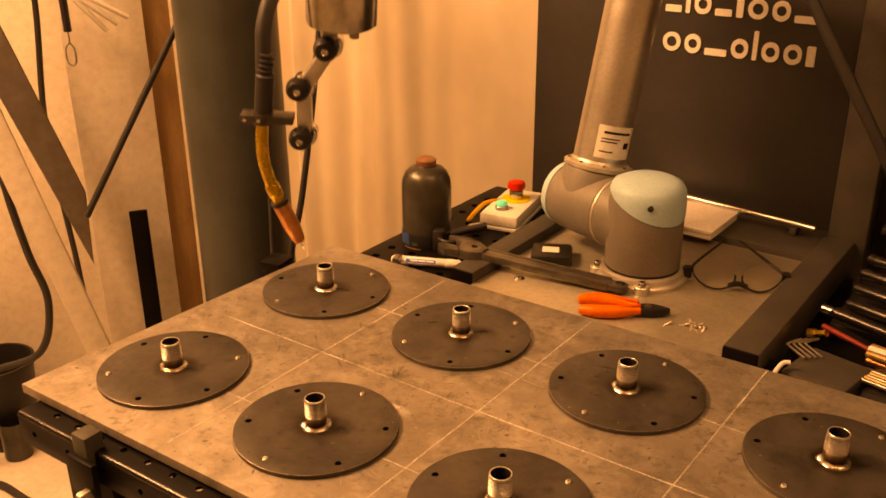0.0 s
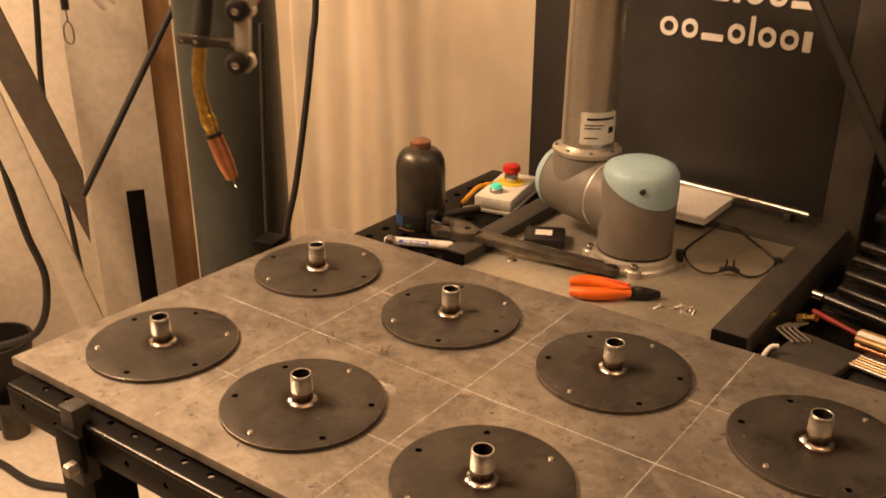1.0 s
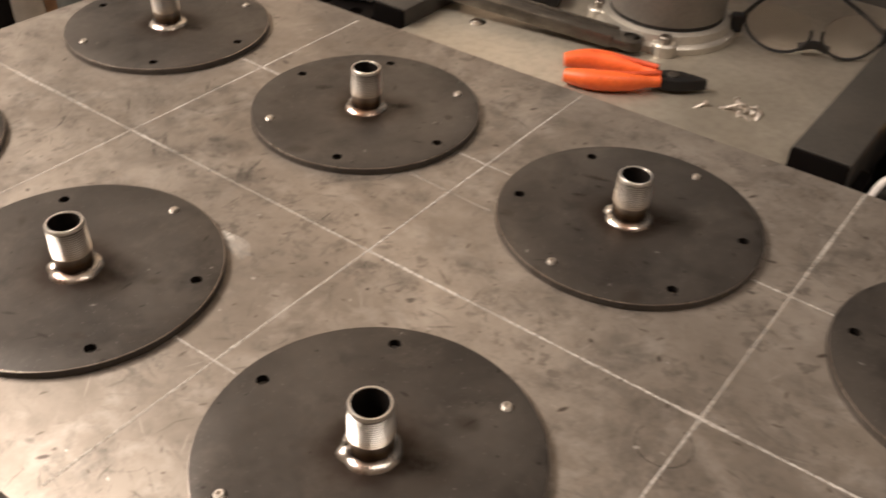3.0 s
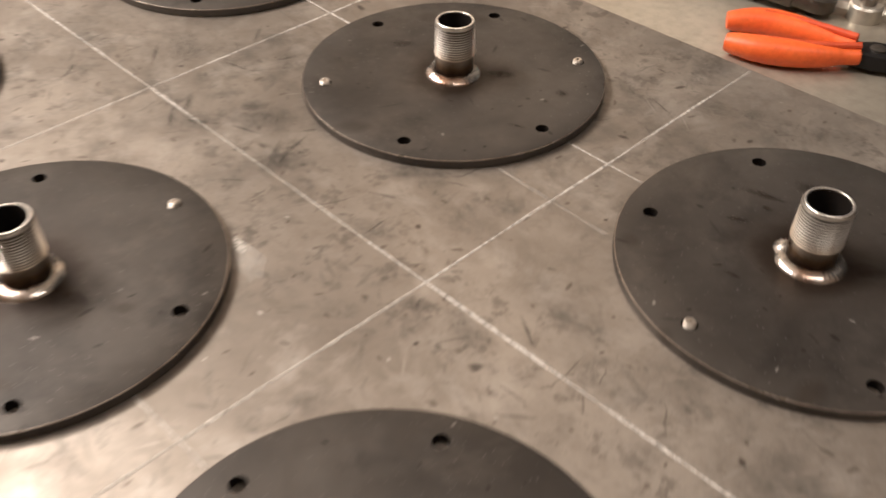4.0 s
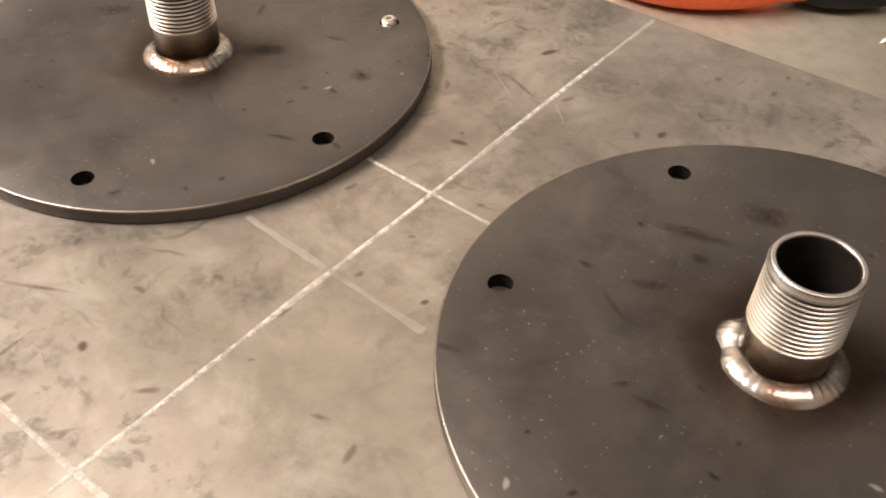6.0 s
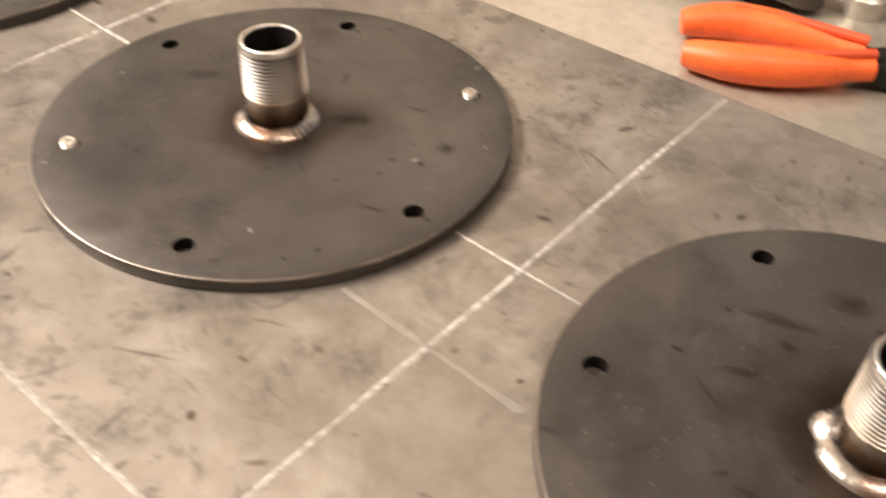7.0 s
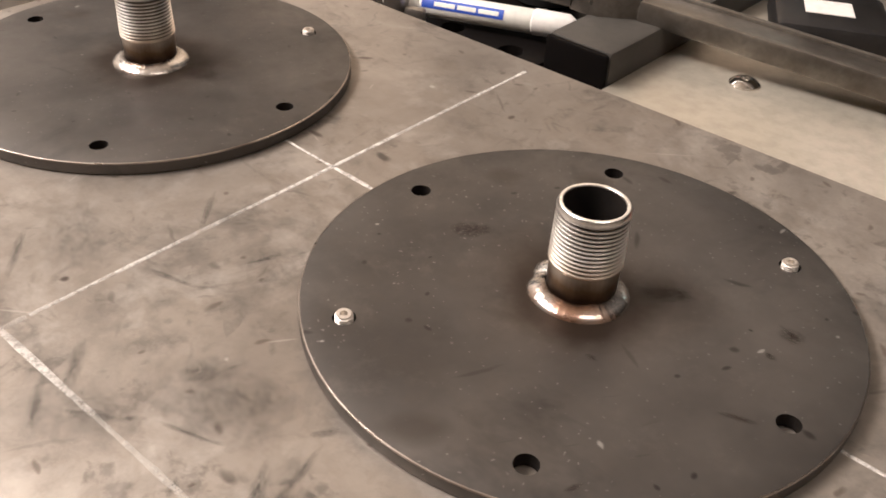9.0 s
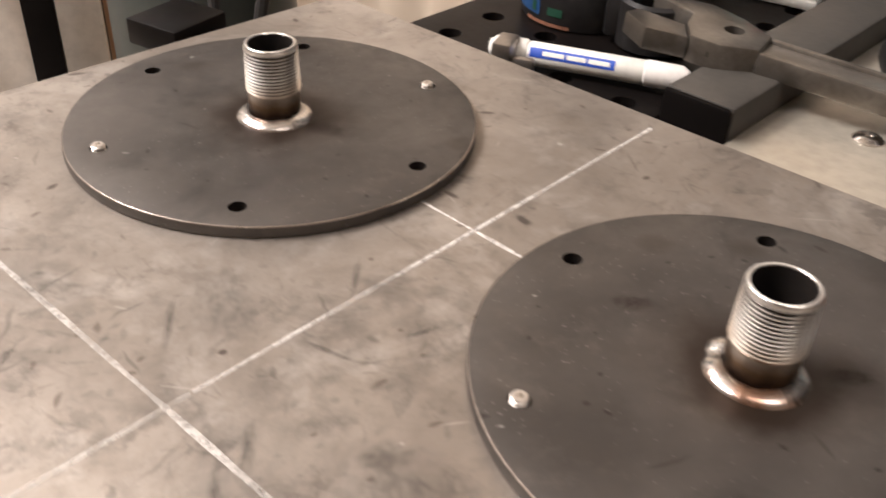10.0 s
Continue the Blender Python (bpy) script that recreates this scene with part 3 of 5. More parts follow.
# ---- the welding table ----
def welding_table():
    tb = thing("welding_table", "grey-brown stained steel welding table with a black perforated front rail", "table", pose(0, 0, 0))
    corners = [(-0.128, -0.425), (1.25, -0.383), (1.25, 0.17), (-0.112, 0.137)]
    part("tabletop", punched(corners, [], 0.888, TOP, 0.0012), "table", tb)
    ang = math.degrees(math.atan2(0.042, 1.375))
    base = pose(-0.1, -0.4515, 0, 0, 0, ang)
    face = punched([(0, 0.84), (1.36, 0.84), (1.36, 0.879), (0, 0.879)], [(0.03 + 0.066 * k, 0.861, 0.0042) for k in range(20)], 0, 0.004, 0.0008, 14)
    bmesh.ops.transform(face, matrix=base @ pose(0, 0.004, 0, 90), verts=face.verts)
    part("rail_face", face, "black", tb)
    top = punched([(0, 0.0045), (1.36, 0.0045), (1.36, 0.08), (0, 0.08)], [(0.05 + 0.042 * k, 0.022, 0.0045) for k in range(30)], 0.8795, 0.8835, 0.0006, 14)
    bmesh.ops.transform(top, matrix=base, verts=top.verts)
    part("rail_top", top, "black", tb)
    part("rail_edge", sweep([base @ Vector((x, 0.0046, 0.8789)) for x in (0.0, 0.45, 0.9, 1.36)], 0.0046, 16, 2), "gloss", tb, "rounded glossy edge of the black rail")
    part("rail_back", box(0, 1.36, 0.074, 0.08, 0.84, 0.879, 0.001, base), "black", tb)
    for x, y in ((-0.06, -0.425), (1.12, -0.39), (-0.03, 0.07), (1.12, 0.1)):
        part("leg", box(x, x + 0.075, y, y + 0.06, 0.0, 0.839, 0.003), "black", tb)
    part("side_rail", box(-0.085, -0.045, -0.365, 0.1, 0.83, 0.887, 0.002), "black", tb)
    part("back_rail", box(-0.04, 1.2, 0.075, 0.115, 0.83, 0.887, 0.002), "black", tb)
    return tb


def stain(parent, name, x, y, z, length, width, angle, material, inverse=0.0):
    """One flat dark mark, length and width its half axes."""
    bm = bmesh.new()
    rim = [bm.verts.new((math.cos(2 * math.pi * k / 20), math.sin(2 * math.pi * k / 20), 0)) for k in range(20)]
    bm.faces.new(rim)
    return part(name, bm, material, parent, "", pose(x, y, z, 0, 0, angle - inverse) @ Matrix.Diagonal((length, width, 1, 1)), smooth=False)


def table_stains(tb):
    streaks = [(0.237, -0.131, 0.02, 0.0035, -52), (0.246, -0.119, 0.004, 0.002, 10), (0.256, -0.125, 0.004, 0.002, 40), (0.325, -0.13, 0.013, 0.0012, 95), (0.327, -0.181, 0.0025, 0.0015, 0),
               (0.29, -0.17, 0.003, 0.002, 30), (0.382, -0.154, 0.005, 0.0018, -60), (0.24, -0.162, 0.012, 0.0012, 40), (0.205, -0.128, 0.016, 0.0014, 20), (0.31, -0.11, 0.018, 0.0012, 28),
               (0.157, -0.137, 0.017, 0.0035, -42), (0.163, -0.153, 0.013, 0.0025, -38), (0.179, -0.143, 0.012, 0.0022, 32), (0.187, -0.137, 0.0035, 0.0017, 55),
               (0.217, -0.143, 0.005, 0.002, -60), (0.232, -0.101, 0.006, 0.0025, 60), (0.238, -0.116, 0.014, 0.0022, -75), (0.243, -0.129, 0.012, 0.003, -60),
               (0.115, -0.055, 0.016, 0.002, -48), (0.09, -0.12, 0.02, 0.0025, -40), (0.14, -0.09, 0.016, 0.002, 15), (0.07, -0.17, 0.018, 0.002, -55), (0.155, -0.06, 0.01, 0.002, 70),
               (0.41, -0.09, 0.004, 0.0015, 20), (0.43, -0.13, 0.016, 0.0016, -30), (0.46, -0.17, 0.014, 0.0014, 40), (0.36, 0.07, 0.014, 0.0014, -20), (0.335, 0.105, 0.005, 0.002, 0)]
    for x, y, a, b, turn in streaks:
        stain(tb, "dark_streak", x, y, TOP + 0.0002, a, b, turn, "smudge")
    blots = [(0.2, -0.115, 0.034, 0.02, 10), (0.245, -0.135, 0.03, 0.014, 60), (0.172, -0.148, 0.022, 0.016, 20), (0.188, -0.108, 0.014, 0.008, 70), (0.208, -0.105, 0.018, 0.01, 0), (0.24, -0.125, 0.018, 0.011, -70),
             (0.385, 0.09, 0.02, 0.014, 30), (0.405, 0.102, 0.012, 0.009, 0), (0.41, -0.15, 0.026, 0.012, -20), (0.325, -0.135, 0.024, 0.01, 20), (0.095, -0.1, 0.03, 0.016, -30), (0.13, -0.05, 0.02, 0.012, 40),
             (0.04, -0.14, 0.03, 0.018, 15), (0.36, -0.07, 0.02, 0.012, 60), (0.44, -0.11, 0.03, 0.014, 0), (0.3, -0.09, 0.026, 0.012, 35), (0.56, -0.12, 0.035, 0.015, 20), (0.62, 0.04, 0.03, 0.016, -30)]
    for x, y, a, b, turn in blots:
        stain(tb, "grey_smudge", x, y, TOP + 0.0003, a, b, turn, "smudge_soft")


def chalk_lines():
    """Layout lines scribed on the table top, worn in places."""
    def line(x0, y0, x1, y1, w, cover="chalk"):
        d = Vector((x1 - x0, y1 - y0, 0))
        bm = bmesh.new()
        n = max(8, int(d.length / 0.01))
        side = Vector((-d.y, d.x, 0)).normalized()
        rows = []
        for k in range(n + 1):
            p = Vector((x0, y0, TOP)) + d * (k / n)
            ww = w * (0.75 + 0.5 * noise.noise(p * 40)) / 2
            off = side * 0.0008 * noise.noise(p * 9 + Vector((3, 1, 0)))
            rows.append([bm.verts.new(p + off + side * s * ww + Vector((0, 0, h))) for s, h in ((-1, 0.00005), (-0.5, 0.0003), (0.5, 0.0003), (1, 0.00005))])
        for a, b in zip(rows, rows[1:]):
            for k in range(3):
                bm.faces.new((a[k], b[k], b[k + 1], a[k + 1]))
        bmesh.ops.recalc_face_normals(bm, faces=bm.faces[:])
        return tagged(part("chalk_line", bm, cover), "thin worn pale chalk line on the steel table", "chalk line", "layout lines on the table")
    line(0.1245, -0.40, 0.1248, -0.135, 0.0032, "chalk_worn")
    line(0.1248, -0.134, 0.125, 0.131, 0.0026)
    line(0.373, -0.395, 0.3737, -0.15, 0.003, "chalk_worn")
    line(0.3737, -0.149, 0.3745, 0.146, 0.0024)
    line(0.618, -0.39, 0.6195, -0.15, 0.0024)
    line(0.6195, -0.149, 0.6215, 0.152, 0.0028, "chalk_worn")
    line(-0.07, 0.001, 0.99, -0.002, 0.0022)
    line(-0.06, -0.1465, 0.178, -0.1434, 0.0028)
    line(0.177, -0.1434, 0.332, -0.1413, 0.0024, "chalk_worn")
    line(0.331, -0.1413, 1.1, -0.131, 0.003)
    line(-0.06, -0.291, 0.99, -0.262, 0.0022)
    line(0.335, -0.048, 0.412, -0.0495, 0.0034, "chalk_faint")
    # a round scratch left by a removed part
    bm = bmesh.new()
    r0 = 0.016
    rows = [[bm.verts.new((0.612 + (r0 + s) * math.cos(a), -0.168 + (r0 + s) * math.sin(a), TOP + 0.00025)) for s in (-0.0005, 0.0005)] for a in (math.pi * (0.9 + 1.5 * k / 30) for k in range(31))]
    for a, b in zip(rows, rows[1:]):
        bm.faces.new((a[0], a[1], b[1], b[0]))
    tagged(part("round_scratch", bm, "scratch"), "thin dark curved scratch on the steel table", "scratch")
    # pale patch beside the rim of one disc, thick at its tip and thin at its edge
    for layer, (size, cover) in enumerate(((1.0, "chalk_faint"), (0.72, "chalk_faint"), (0.42, "chalk_worn"))):
        bm = bmesh.new()
        tip = Vector((0.2805, -0.189, TOP + 0.0004 + 0.0001 * layer))
        rim = []
        for k in range(25):
            a = radians(-38 + 46 * k / 24)
            r = size * 0.036 * (0.55 + 0.45 * math.sin(math.pi * k / 24)) * (1 + 0.25 * noise.noise(Vector((k * 0.4, layer, 2))))
            rim.append(bm.verts.new(tip + Vector((math.cos(a) * r, math.sin(a) * r, 0))))
        mid = bm.verts.new(tip)
        for a, b in zip(rim, rim[1:]):
            bm.faces.new((mid, a, b))
        tagged(part("pale_smear", bm, cover), "small pale patch on the steel table", "smear", "pale smear beside a disc")


# ---- the welded discs ----
def nipple_profile():
    """Outer side of the threaded pipe, from the disc up, then the bore down again."""
    out = [(0.0121, 0.0), (0.0121, 0.0133), (0.0126, 0.0139)]
    z, k = 0.0142, 0
    while k < 12:
        r = 0.0127 - 0.00005 * k
        out += [(r, z), (r + 0.00008, z + 0.00025), (r, z + 0.0005), (r - 0.0011, z + 0.00105), (r - 0.0011, z + 0.00118)]
        z += 0.0016
        k += 1
    out += [(0.0121, z + 0.0002), (0.0123, z + 0.0005), (0.0123, z + 0.0014), (0.0118, z + 0.0026), (0.0114, z + 0.0029), (0.0106, z + 0.0029), (0.0102, z + 0.0024)]
    return out, z + 0.0024


def weld_ring(seed):
    """A fillet bead with ripples, uneven width and a lump where it was started."""
    bm = bmesh.new()
    seg, prof = 108, 8
    rows = []
    for k in range(seg):
        a = 2 * math.pi * k / seg
        n = noise.noise(Vector((math.cos(a) * 1.5, math.sin(a) * 1.5, seed * 3.7)))
        ripple = 0.00012 * math.sin(40 * a + 2 * n + seed)
        w = 0.0059 + 0.0008 * n + ripple
        lump = max(0.0, math.cos(a - 2.6 - 0.2 * seed)) ** 22 * 0.0019 - max(0.0, math.cos(a - 2.15 - 0.2 * seed)) ** 40 * 0.0014 - max(0.0, math.cos(a - 3.05 - 0.2 * seed)) ** 60 * 0.0012
        row = []
        for i in range(prof):
            b = math.pi * 0.5 * i / (prof - 1)
            r = 0.0119 + (w + lump) * math.cos(b) ** 1.4
            z = -0.0002 + (0.0037 + 0.0006 * n + ripple + 0.6 * lump) * math.sin(b) ** 1.35
            row.append(bm.verts.new((r * math.cos(a), r * math.sin(a), z)))
        rows.append(row)
    for k in range(seg):
        a, b = rows[k], rows[(k + 1) % seg]
        for i in range(prof - 1):
            bm.faces.new((a[i], b[i], b[i + 1], a[i + 1]))
    return bm


def set_screw(parent, x, y):
    prof = [(0.0029, -0.0045)]
    for k in range(4):
        z = -0.0008 + 0.0009 * k
        prof += [(0.0031, z), (0.0031, z + 0.0003), (0.0026, z + 0.0006)]
    prof += [(0.0024, 0.003), (0.0013, 0.003), (0.0011, 0.0012), (0, 0.0012)]
    part("set_screw", lathe(prof, 14), "screw", parent, "short bright threaded set screw", pose(x, y, 0.0041, random.uniform(-7, 7), random.uniform(-7, 7), random.uniform(0, 360)))


# burns, oily spots and the pipe's painted shade by disc: offset, half axes, direction
BURNS_AND_SHADE = {
    2: [(0.022, 0.019, 0.014, 0.007, 40), (0.0645, 0.03, 0.006, 0.005, 0), (0.0635, 0.016, 0.003, 0.002, 0), (0.0685, -0.016, 0.008, 0.0016, 20), (0.0485, -0.071, 0.004, 0.0014, 70), (-0.05, 0.001, 0.012, 0.007, 40), (0.0225, -0.025, 0.003, 0.0015, 0)],
    3: [(-0.042, 0.029, 0.018, 0.004, 15), (-0.029, 0.051, 0.011, 0.008, 0), (-0.042, 0.001, 0.008, 0.003, 30), (-0.029, -0.036, 0.004, 0.0018, 45), (-0.02, -0.037, 0.007, 0.0018, 10), (-0.036, 0.02, 0.004, 0.003, 0), (0.024, 0.012, 0.014, 0.008, 30)],
}


def disc(x, y, turn, seed, label):
    d = thing("flange_disc", label, "steel disc", pose(x, y, TOP + 0.0006, 0, 0, turn), "welded discs on the table")
    ring = [(0.0955 * math.cos(2 * math.pi * k / 96), 0.0955 * math.sin(2 * math.pi * k / 96)) for k in range(96)]
    holes = [(0.081 * math.cos(radians(60 * k)), 0.081 * math.sin(radians(60 * k)), 0.0039) for k in range(6)]
    plate = part("plate", punched(ring, holes, 0.0, 0.005, 0.0006), "disc", d)
    plate.data.materials.append(M["edge"])
    # hole walls take the near-black colour, standing in for shade in the holes
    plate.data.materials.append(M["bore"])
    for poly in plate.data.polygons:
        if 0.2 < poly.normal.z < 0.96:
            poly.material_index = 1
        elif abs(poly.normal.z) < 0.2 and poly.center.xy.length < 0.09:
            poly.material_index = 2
    outer, top = nipple_profile()
    nipple = part("pipe_nipple", lathe(outer, 40, close=False), "pipe", d, "bright threaded pipe, heat-browned at its foot", pose(random.uniform(-0.0006, 0.0006), random.uniform(-0.0006, 0.0006), 0.005, random.uniform(-0.6, 0.6), random.uniform(-0.6, 0.6)))
    part("bore", lathe([(0.0102, top), (0.0099, top - 0.001), (0.0099, 0.0008), (0, 0.0008)], 32, close=False), "bore", nipple, "hollow inside of the pipe, its shade painted near black")
    part("weld_bead", weld_ring(seed), "weld", d, "silvery rippled weld bead", pose(0, 0, 0.005, 0, 0, -turn))
    # brown burn beside the weld, with the pipe's soft shadow painted into it
    back = Matrix.Rotation(radians(-turn), 4, "Z")
    for ox, oy, a, b, w in BURNS_AND_SHADE.get(seed, [(0.026, 0.008, 0.016, 0.009, 20)]):
        q = back @ Vector((ox, oy, 0))
        stain(d, "burn_mark", q.x, q.y, 0.0052, a, b, w, "burn_shade_brown", turn)
    for s in (1, -1):
        set_screw(d, 0.081 * s, 0)
    return d


def clamp_post():
    c = thing("table_stop", "black square table stop clamped on the front rail", "clamp", pose(0.0385, -0.445, 0, 0, 0, 1.7))
    part("post", box(-0.0125, 0.0125, -0.012, 0.0125, 0.80, 0.9055, 0.0016), "bar", c)
    part("bracket", box(-0.016, 0.03, -0.02, -0.0125, 0.83, 0.88, 0.001), "black", c)
    part("bolt", lathe([(0.009, 0), (0.009, 0.012), (0.0075, 0.014), (0, 0.014)], 6, pose(0.018, -0.0205, 0.838, 90)), "toolsteel", c, "steel hexagon bolt")


def edge_block():
    c = thing("edge_clamp", "black clamp block at the edge of the steel table", "clamp", pose(-0.156, 0.046, 0, 0, 0, 12))
    part("jaw", box(-0.02, 0.02, -0.022, 0.022, 0.8805, 0.897, 0.002), "black", c)
    part("stem", box(-0.014, 0.066, -0.012, 0.012, 0.84, 0.88, 0.002), "black", c)


def brass_hand_nut():
    c = thing("brass_hand_nut", "brass hexagon knob on the black front rail", "knob", pose(0.441, -0.452 + 0.0165, 0.858, 90, 0, 1.7))
    part("stem", lathe([(0.005, 0), (0.005, 0.012)], 16), "toolsteel", c)
    part("head", lathe([(0.011, 0.012), (0.0125, 0.0135), (0.0125, 0.024), (0.01, 0.027), (0, 0.028)], 6), "brass", c)


# ---- the robot cart behind the table ----
PLATE = 0.881


def cart():
    c = thing("robot_cart", "black steel robot cart with a pale mounting plate", "cart")
    part("mounting_plate", box(0.1428, 0.5495, 0.1605, 0.572, PLATE - 0.01, PLATE, 0.001), "cart", c, "pale grey mounting plate with stains")
    part("side_bar", box(0.1008, 0.1425, 0.184, 0.70, 0.84, 0.899, 0.003), "bar", c)
    part("end_cap", box(0.1013, 0.142, 0.18, 0.1838, 0.8405, 0.8985, 0.0022), "black", c, "black plastic end cap")
    part("side_bar", box(0.5498, 0.6, 0.187, 0.66, 0.84, 0.9, 0.003), "bar", c)
    part("end_cap", box(0.5503, 0.5995, 0.183, 0.1868, 0.8405, 0.8995, 0.0022), "black", c, "black plastic end cap")
    part("cross_bar", box(0.1428, 0.5495, 0.5725, 0.70, 0.84, 0.894, 0.003), "bar", c)
    holes = [(-0.0555 + 0.0445 * i, 0.181 + 0.0425 * j, 0.0075) for i in range(4) for j in range(9)]
    part("perforated_plate", punched(rounded(-0.085, 0.1003, 0.146, 0.6, 0.004, 2), holes, 0.872, 0.88, 0.0008), "black", c)
    for x in (-0.08, 0.56):
        for y in (0.19, 0.6):
            part("leg", box(x, x + 0.05, y, y + 0.05, 0.0, 0.84, 0.003), "black", c)
    part("front_panel", box(-0.02, 0.555, 0.2, 0.21, 0.1, 0.838, 0.001), "black", c)
    part("under_frame", box(-0.08, 0.61, 0.19, 0.24, 0.84, 0.87, 0.002), "black", c)
    for x, y in ((0.194, 0.241),):
        part("plate_bolt", lathe([(0.0085, 0), (0.0085, 0.0008), (0.006, 0.0028), (0.0028, 0.0034), (0.0026, 0.0018), (0, 0.0018)], 18), "chrome", c, "domed bright bolt head", pose(x, y, PLATE))


# the arm: its foot on the plate, a shoulder with a blue lid, and the upper arm, which swings
FOOT = Vector((0.346, 0.367, PLATE))
AX = Vector((-0.945, 0.327, 0)).normalized()
SWING = Vector((0.327, 0.945, 0)).normalized()
HUB = 0.089
REACH = 0.126


def frame_of(origin, x_axis, z_axis):
    z = Vector(z_axis).normalized()
    x = (Vector(x_axis) - z * Vector(x_axis).dot(z)).normalized()
    y = z.cross(x)
    return Matrix(((x.x, y.x, z.x, origin[0]), (x.y, y.y, z.y, origin[1]), (x.z, y.z, z.z, origin[2]), (0, 0, 0, 1)))


def cut(bm, point, normal, keep_above):
    bmesh.ops.bisect_plane(bm, geom=bm.verts[:] + bm.edges[:] + bm.faces[:], plane_co=point, plane_no=normal, clear_outer=not keep_above, clear_inner=keep_above)
    bmesh.ops.holes_fill(bm, edges=[e for e in bm.edges if e.is_boundary], sides=0)
    return bm


def robot():
    r = thing("welding_robot", "grey jointed welding robot arm with pale blue joint lids", "robot arm", Matrix.Translation(FOOT))
    flange = lathe([(0.0725, 0), (0.0725, 0.006), (0.0705, 0.0085), (0.068, 0.0095), (0.066, 0.017), (0.063, 0.019)], 56)
    for k in range(4):
        a = radians(45 + 90 * k - 19)
        add_lathe(flange, [(0.0125, 0), (0.0125, 0.011), (0.011, 0.0125), (0, 0.0125)], 18, pose(0.069 * math.cos(a), 0.069 * math.sin(a), 0))
    foot = part("base_flange", flange, "castalu", r, "pale cast base flange with bolts")
    for k in range(4):
        a = radians(45 + 90 * k - 19)
        part("bolt", lathe([(0.0062, 0), (0.0062, 0.006), (0.0052, 0.007), (0.003, 0.007), (0.003, 0.004), (0, 0.004)], 14), "toolsteel", foot, "", pose(0.07 * math.cos(a), 0.07 * math.sin(a), 0.0125))
    part("dark_seam", lathe([(0.0595, 0.0185), (0.0595, 0.0225)], 48), "dark", r)
    lean = (Vector((0, 0, 1)) * 0.9 - AX * 0.43).normalized()
    on = Vector((0, 0, 0.131))
    body = lathe([(0.0585, 0.022), (0.0595, 0.0235), (0.0595, 0.135), (0.056, 0.145), (0.044, 0.155), (0.02, 0.159), (0, 0.1595)], 56)
    part("shoulder_housing", cut(body, on, lean, False), "arm", r)
    lid = lathe([(0.0605, 0.03), (0.0607, 0.137), (0.059, 0.149), (0.053, 0.159), (0.039, 0.1655), (0.018, 0.168), (0, 0.1685)], 56)
    cover = part("shoulder_lid", cut(lid, on + lean * 0.0015, lean, True), "lid", r, "pale blue plastic joint lid")
    part("lid_plug", lathe([(0.005, 0), (0.005, 0.0025), (0.0035, 0.003), (0, 0.003)], 14, frame_of(Vector((0.029, -0.0515, 0.136)), (1, 0, 0), (0.25, -0.9, 0.4))), "dark", cover)
    side = lathe([(0.056, 0.0), (0.056, 0.05), (0.0575, 0.056), (0.0575, 0.0615)], 48)
    bmesh.ops.transform(side, matrix=frame_of(Vector((0, 0, HUB)), (0, 0, 1), AX), verts=side.verts)
    part("shoulder_neck", side, "arm", r)
    part("joint_ring", lathe([(0.0582, 0.0618), (0.0588, 0.063), (0.0588, 0.0655), (0.0582, 0.0665)], 48, frame_of(Vector((0, 0, HUB)), (0, 0, 1), AX)), "castalu", r, "thin bright joint ring")
    # upper arm: its own space has x along the hub and z along the tube
    up = new("upper_arm")
    up.parent = r
    hub = lathe([(0.0565, -0.059), (0.058, -0.057), (0.058, 0.04), (0.055, 0.05)], 48, frame_of((0, 0, 0), (0, 0, 1), (1, 0, 0)))
    add_lathe(hub, [(0.0555, 0.0), (0.0555, 0.052), (0.0535, 0.058)], 48)
    part("hub", hub, "arm", up)
    part("hub_lid", lathe([(0.0562, 0.0505), (0.0562, 0.058), (0.052, 0.066), (0.038, 0.0705), (0, 0.072)], 48, frame_of((0, 0, 0), (0, 0, 1), (1, 0, 0))), "lid", up, "pale blue plastic joint lid")
    collar = lathe([(0.0545, 0.0585), (0.057, 0.06), (0.057, 0.066), (0.0535, 0.0685), (0.0465, 0.07), (0.0445, 0.074)], 48)
    part("tube_collar", collar, "castalu", up, "pale cast collar with bolts")
    for k in range(8):
        a = radians(45 * k + 10)
        part("collar_bolt", lathe([(0.003, 0), (0.003, 0.003), (0, 0.0034)], 8), "toolsteel", up, "", pose(0.0505 * math.cos(a), 0.0505 * math.sin(a), 0.0685))
    part("tube", lathe([(0.0435, 0.07), (0.0435, 0.37)], 48), "tube", up, "smooth aluminium arm tube")
    label = bmesh.new()
    rows = [[label.verts.new((0.0438 * math.cos(a), 0.0438 * math.sin(a), z)) for z in (0.082, 0.135)] for a in (radians(119 + 88 * k / 12) for k in range(13))]
    for a, b in zip(rows, rows[1:]):
        label.faces.new((a[0], b[0], b[1], a[1]))
    plate = part("rating_label", label, "white", up, "pale label with unreadable print")
    bars = bmesh.new()
    for z, a0, a1, h in ((0.122, 132, 196, 0.004), (0.113, 128, 170, 0.002), (0.108, 128, 164, 0.002), (0.1, 182, 198, 0.01), (0.092, 128, 158, 0.002)):
        rw = [[bars.verts.new((0.0441 * math.cos(a), 0.0441 * math.sin(a), z + q)) for q in (0, h)] for a in (radians(a0 + (a1 - a0) * k / 6) for k in range(7))]
        for a, b in zip(rw, rw[1:]):
            bars.faces.new((a[0], b[0], b[1], a[1]))
    part("print_bars", bars, "dark", plate)
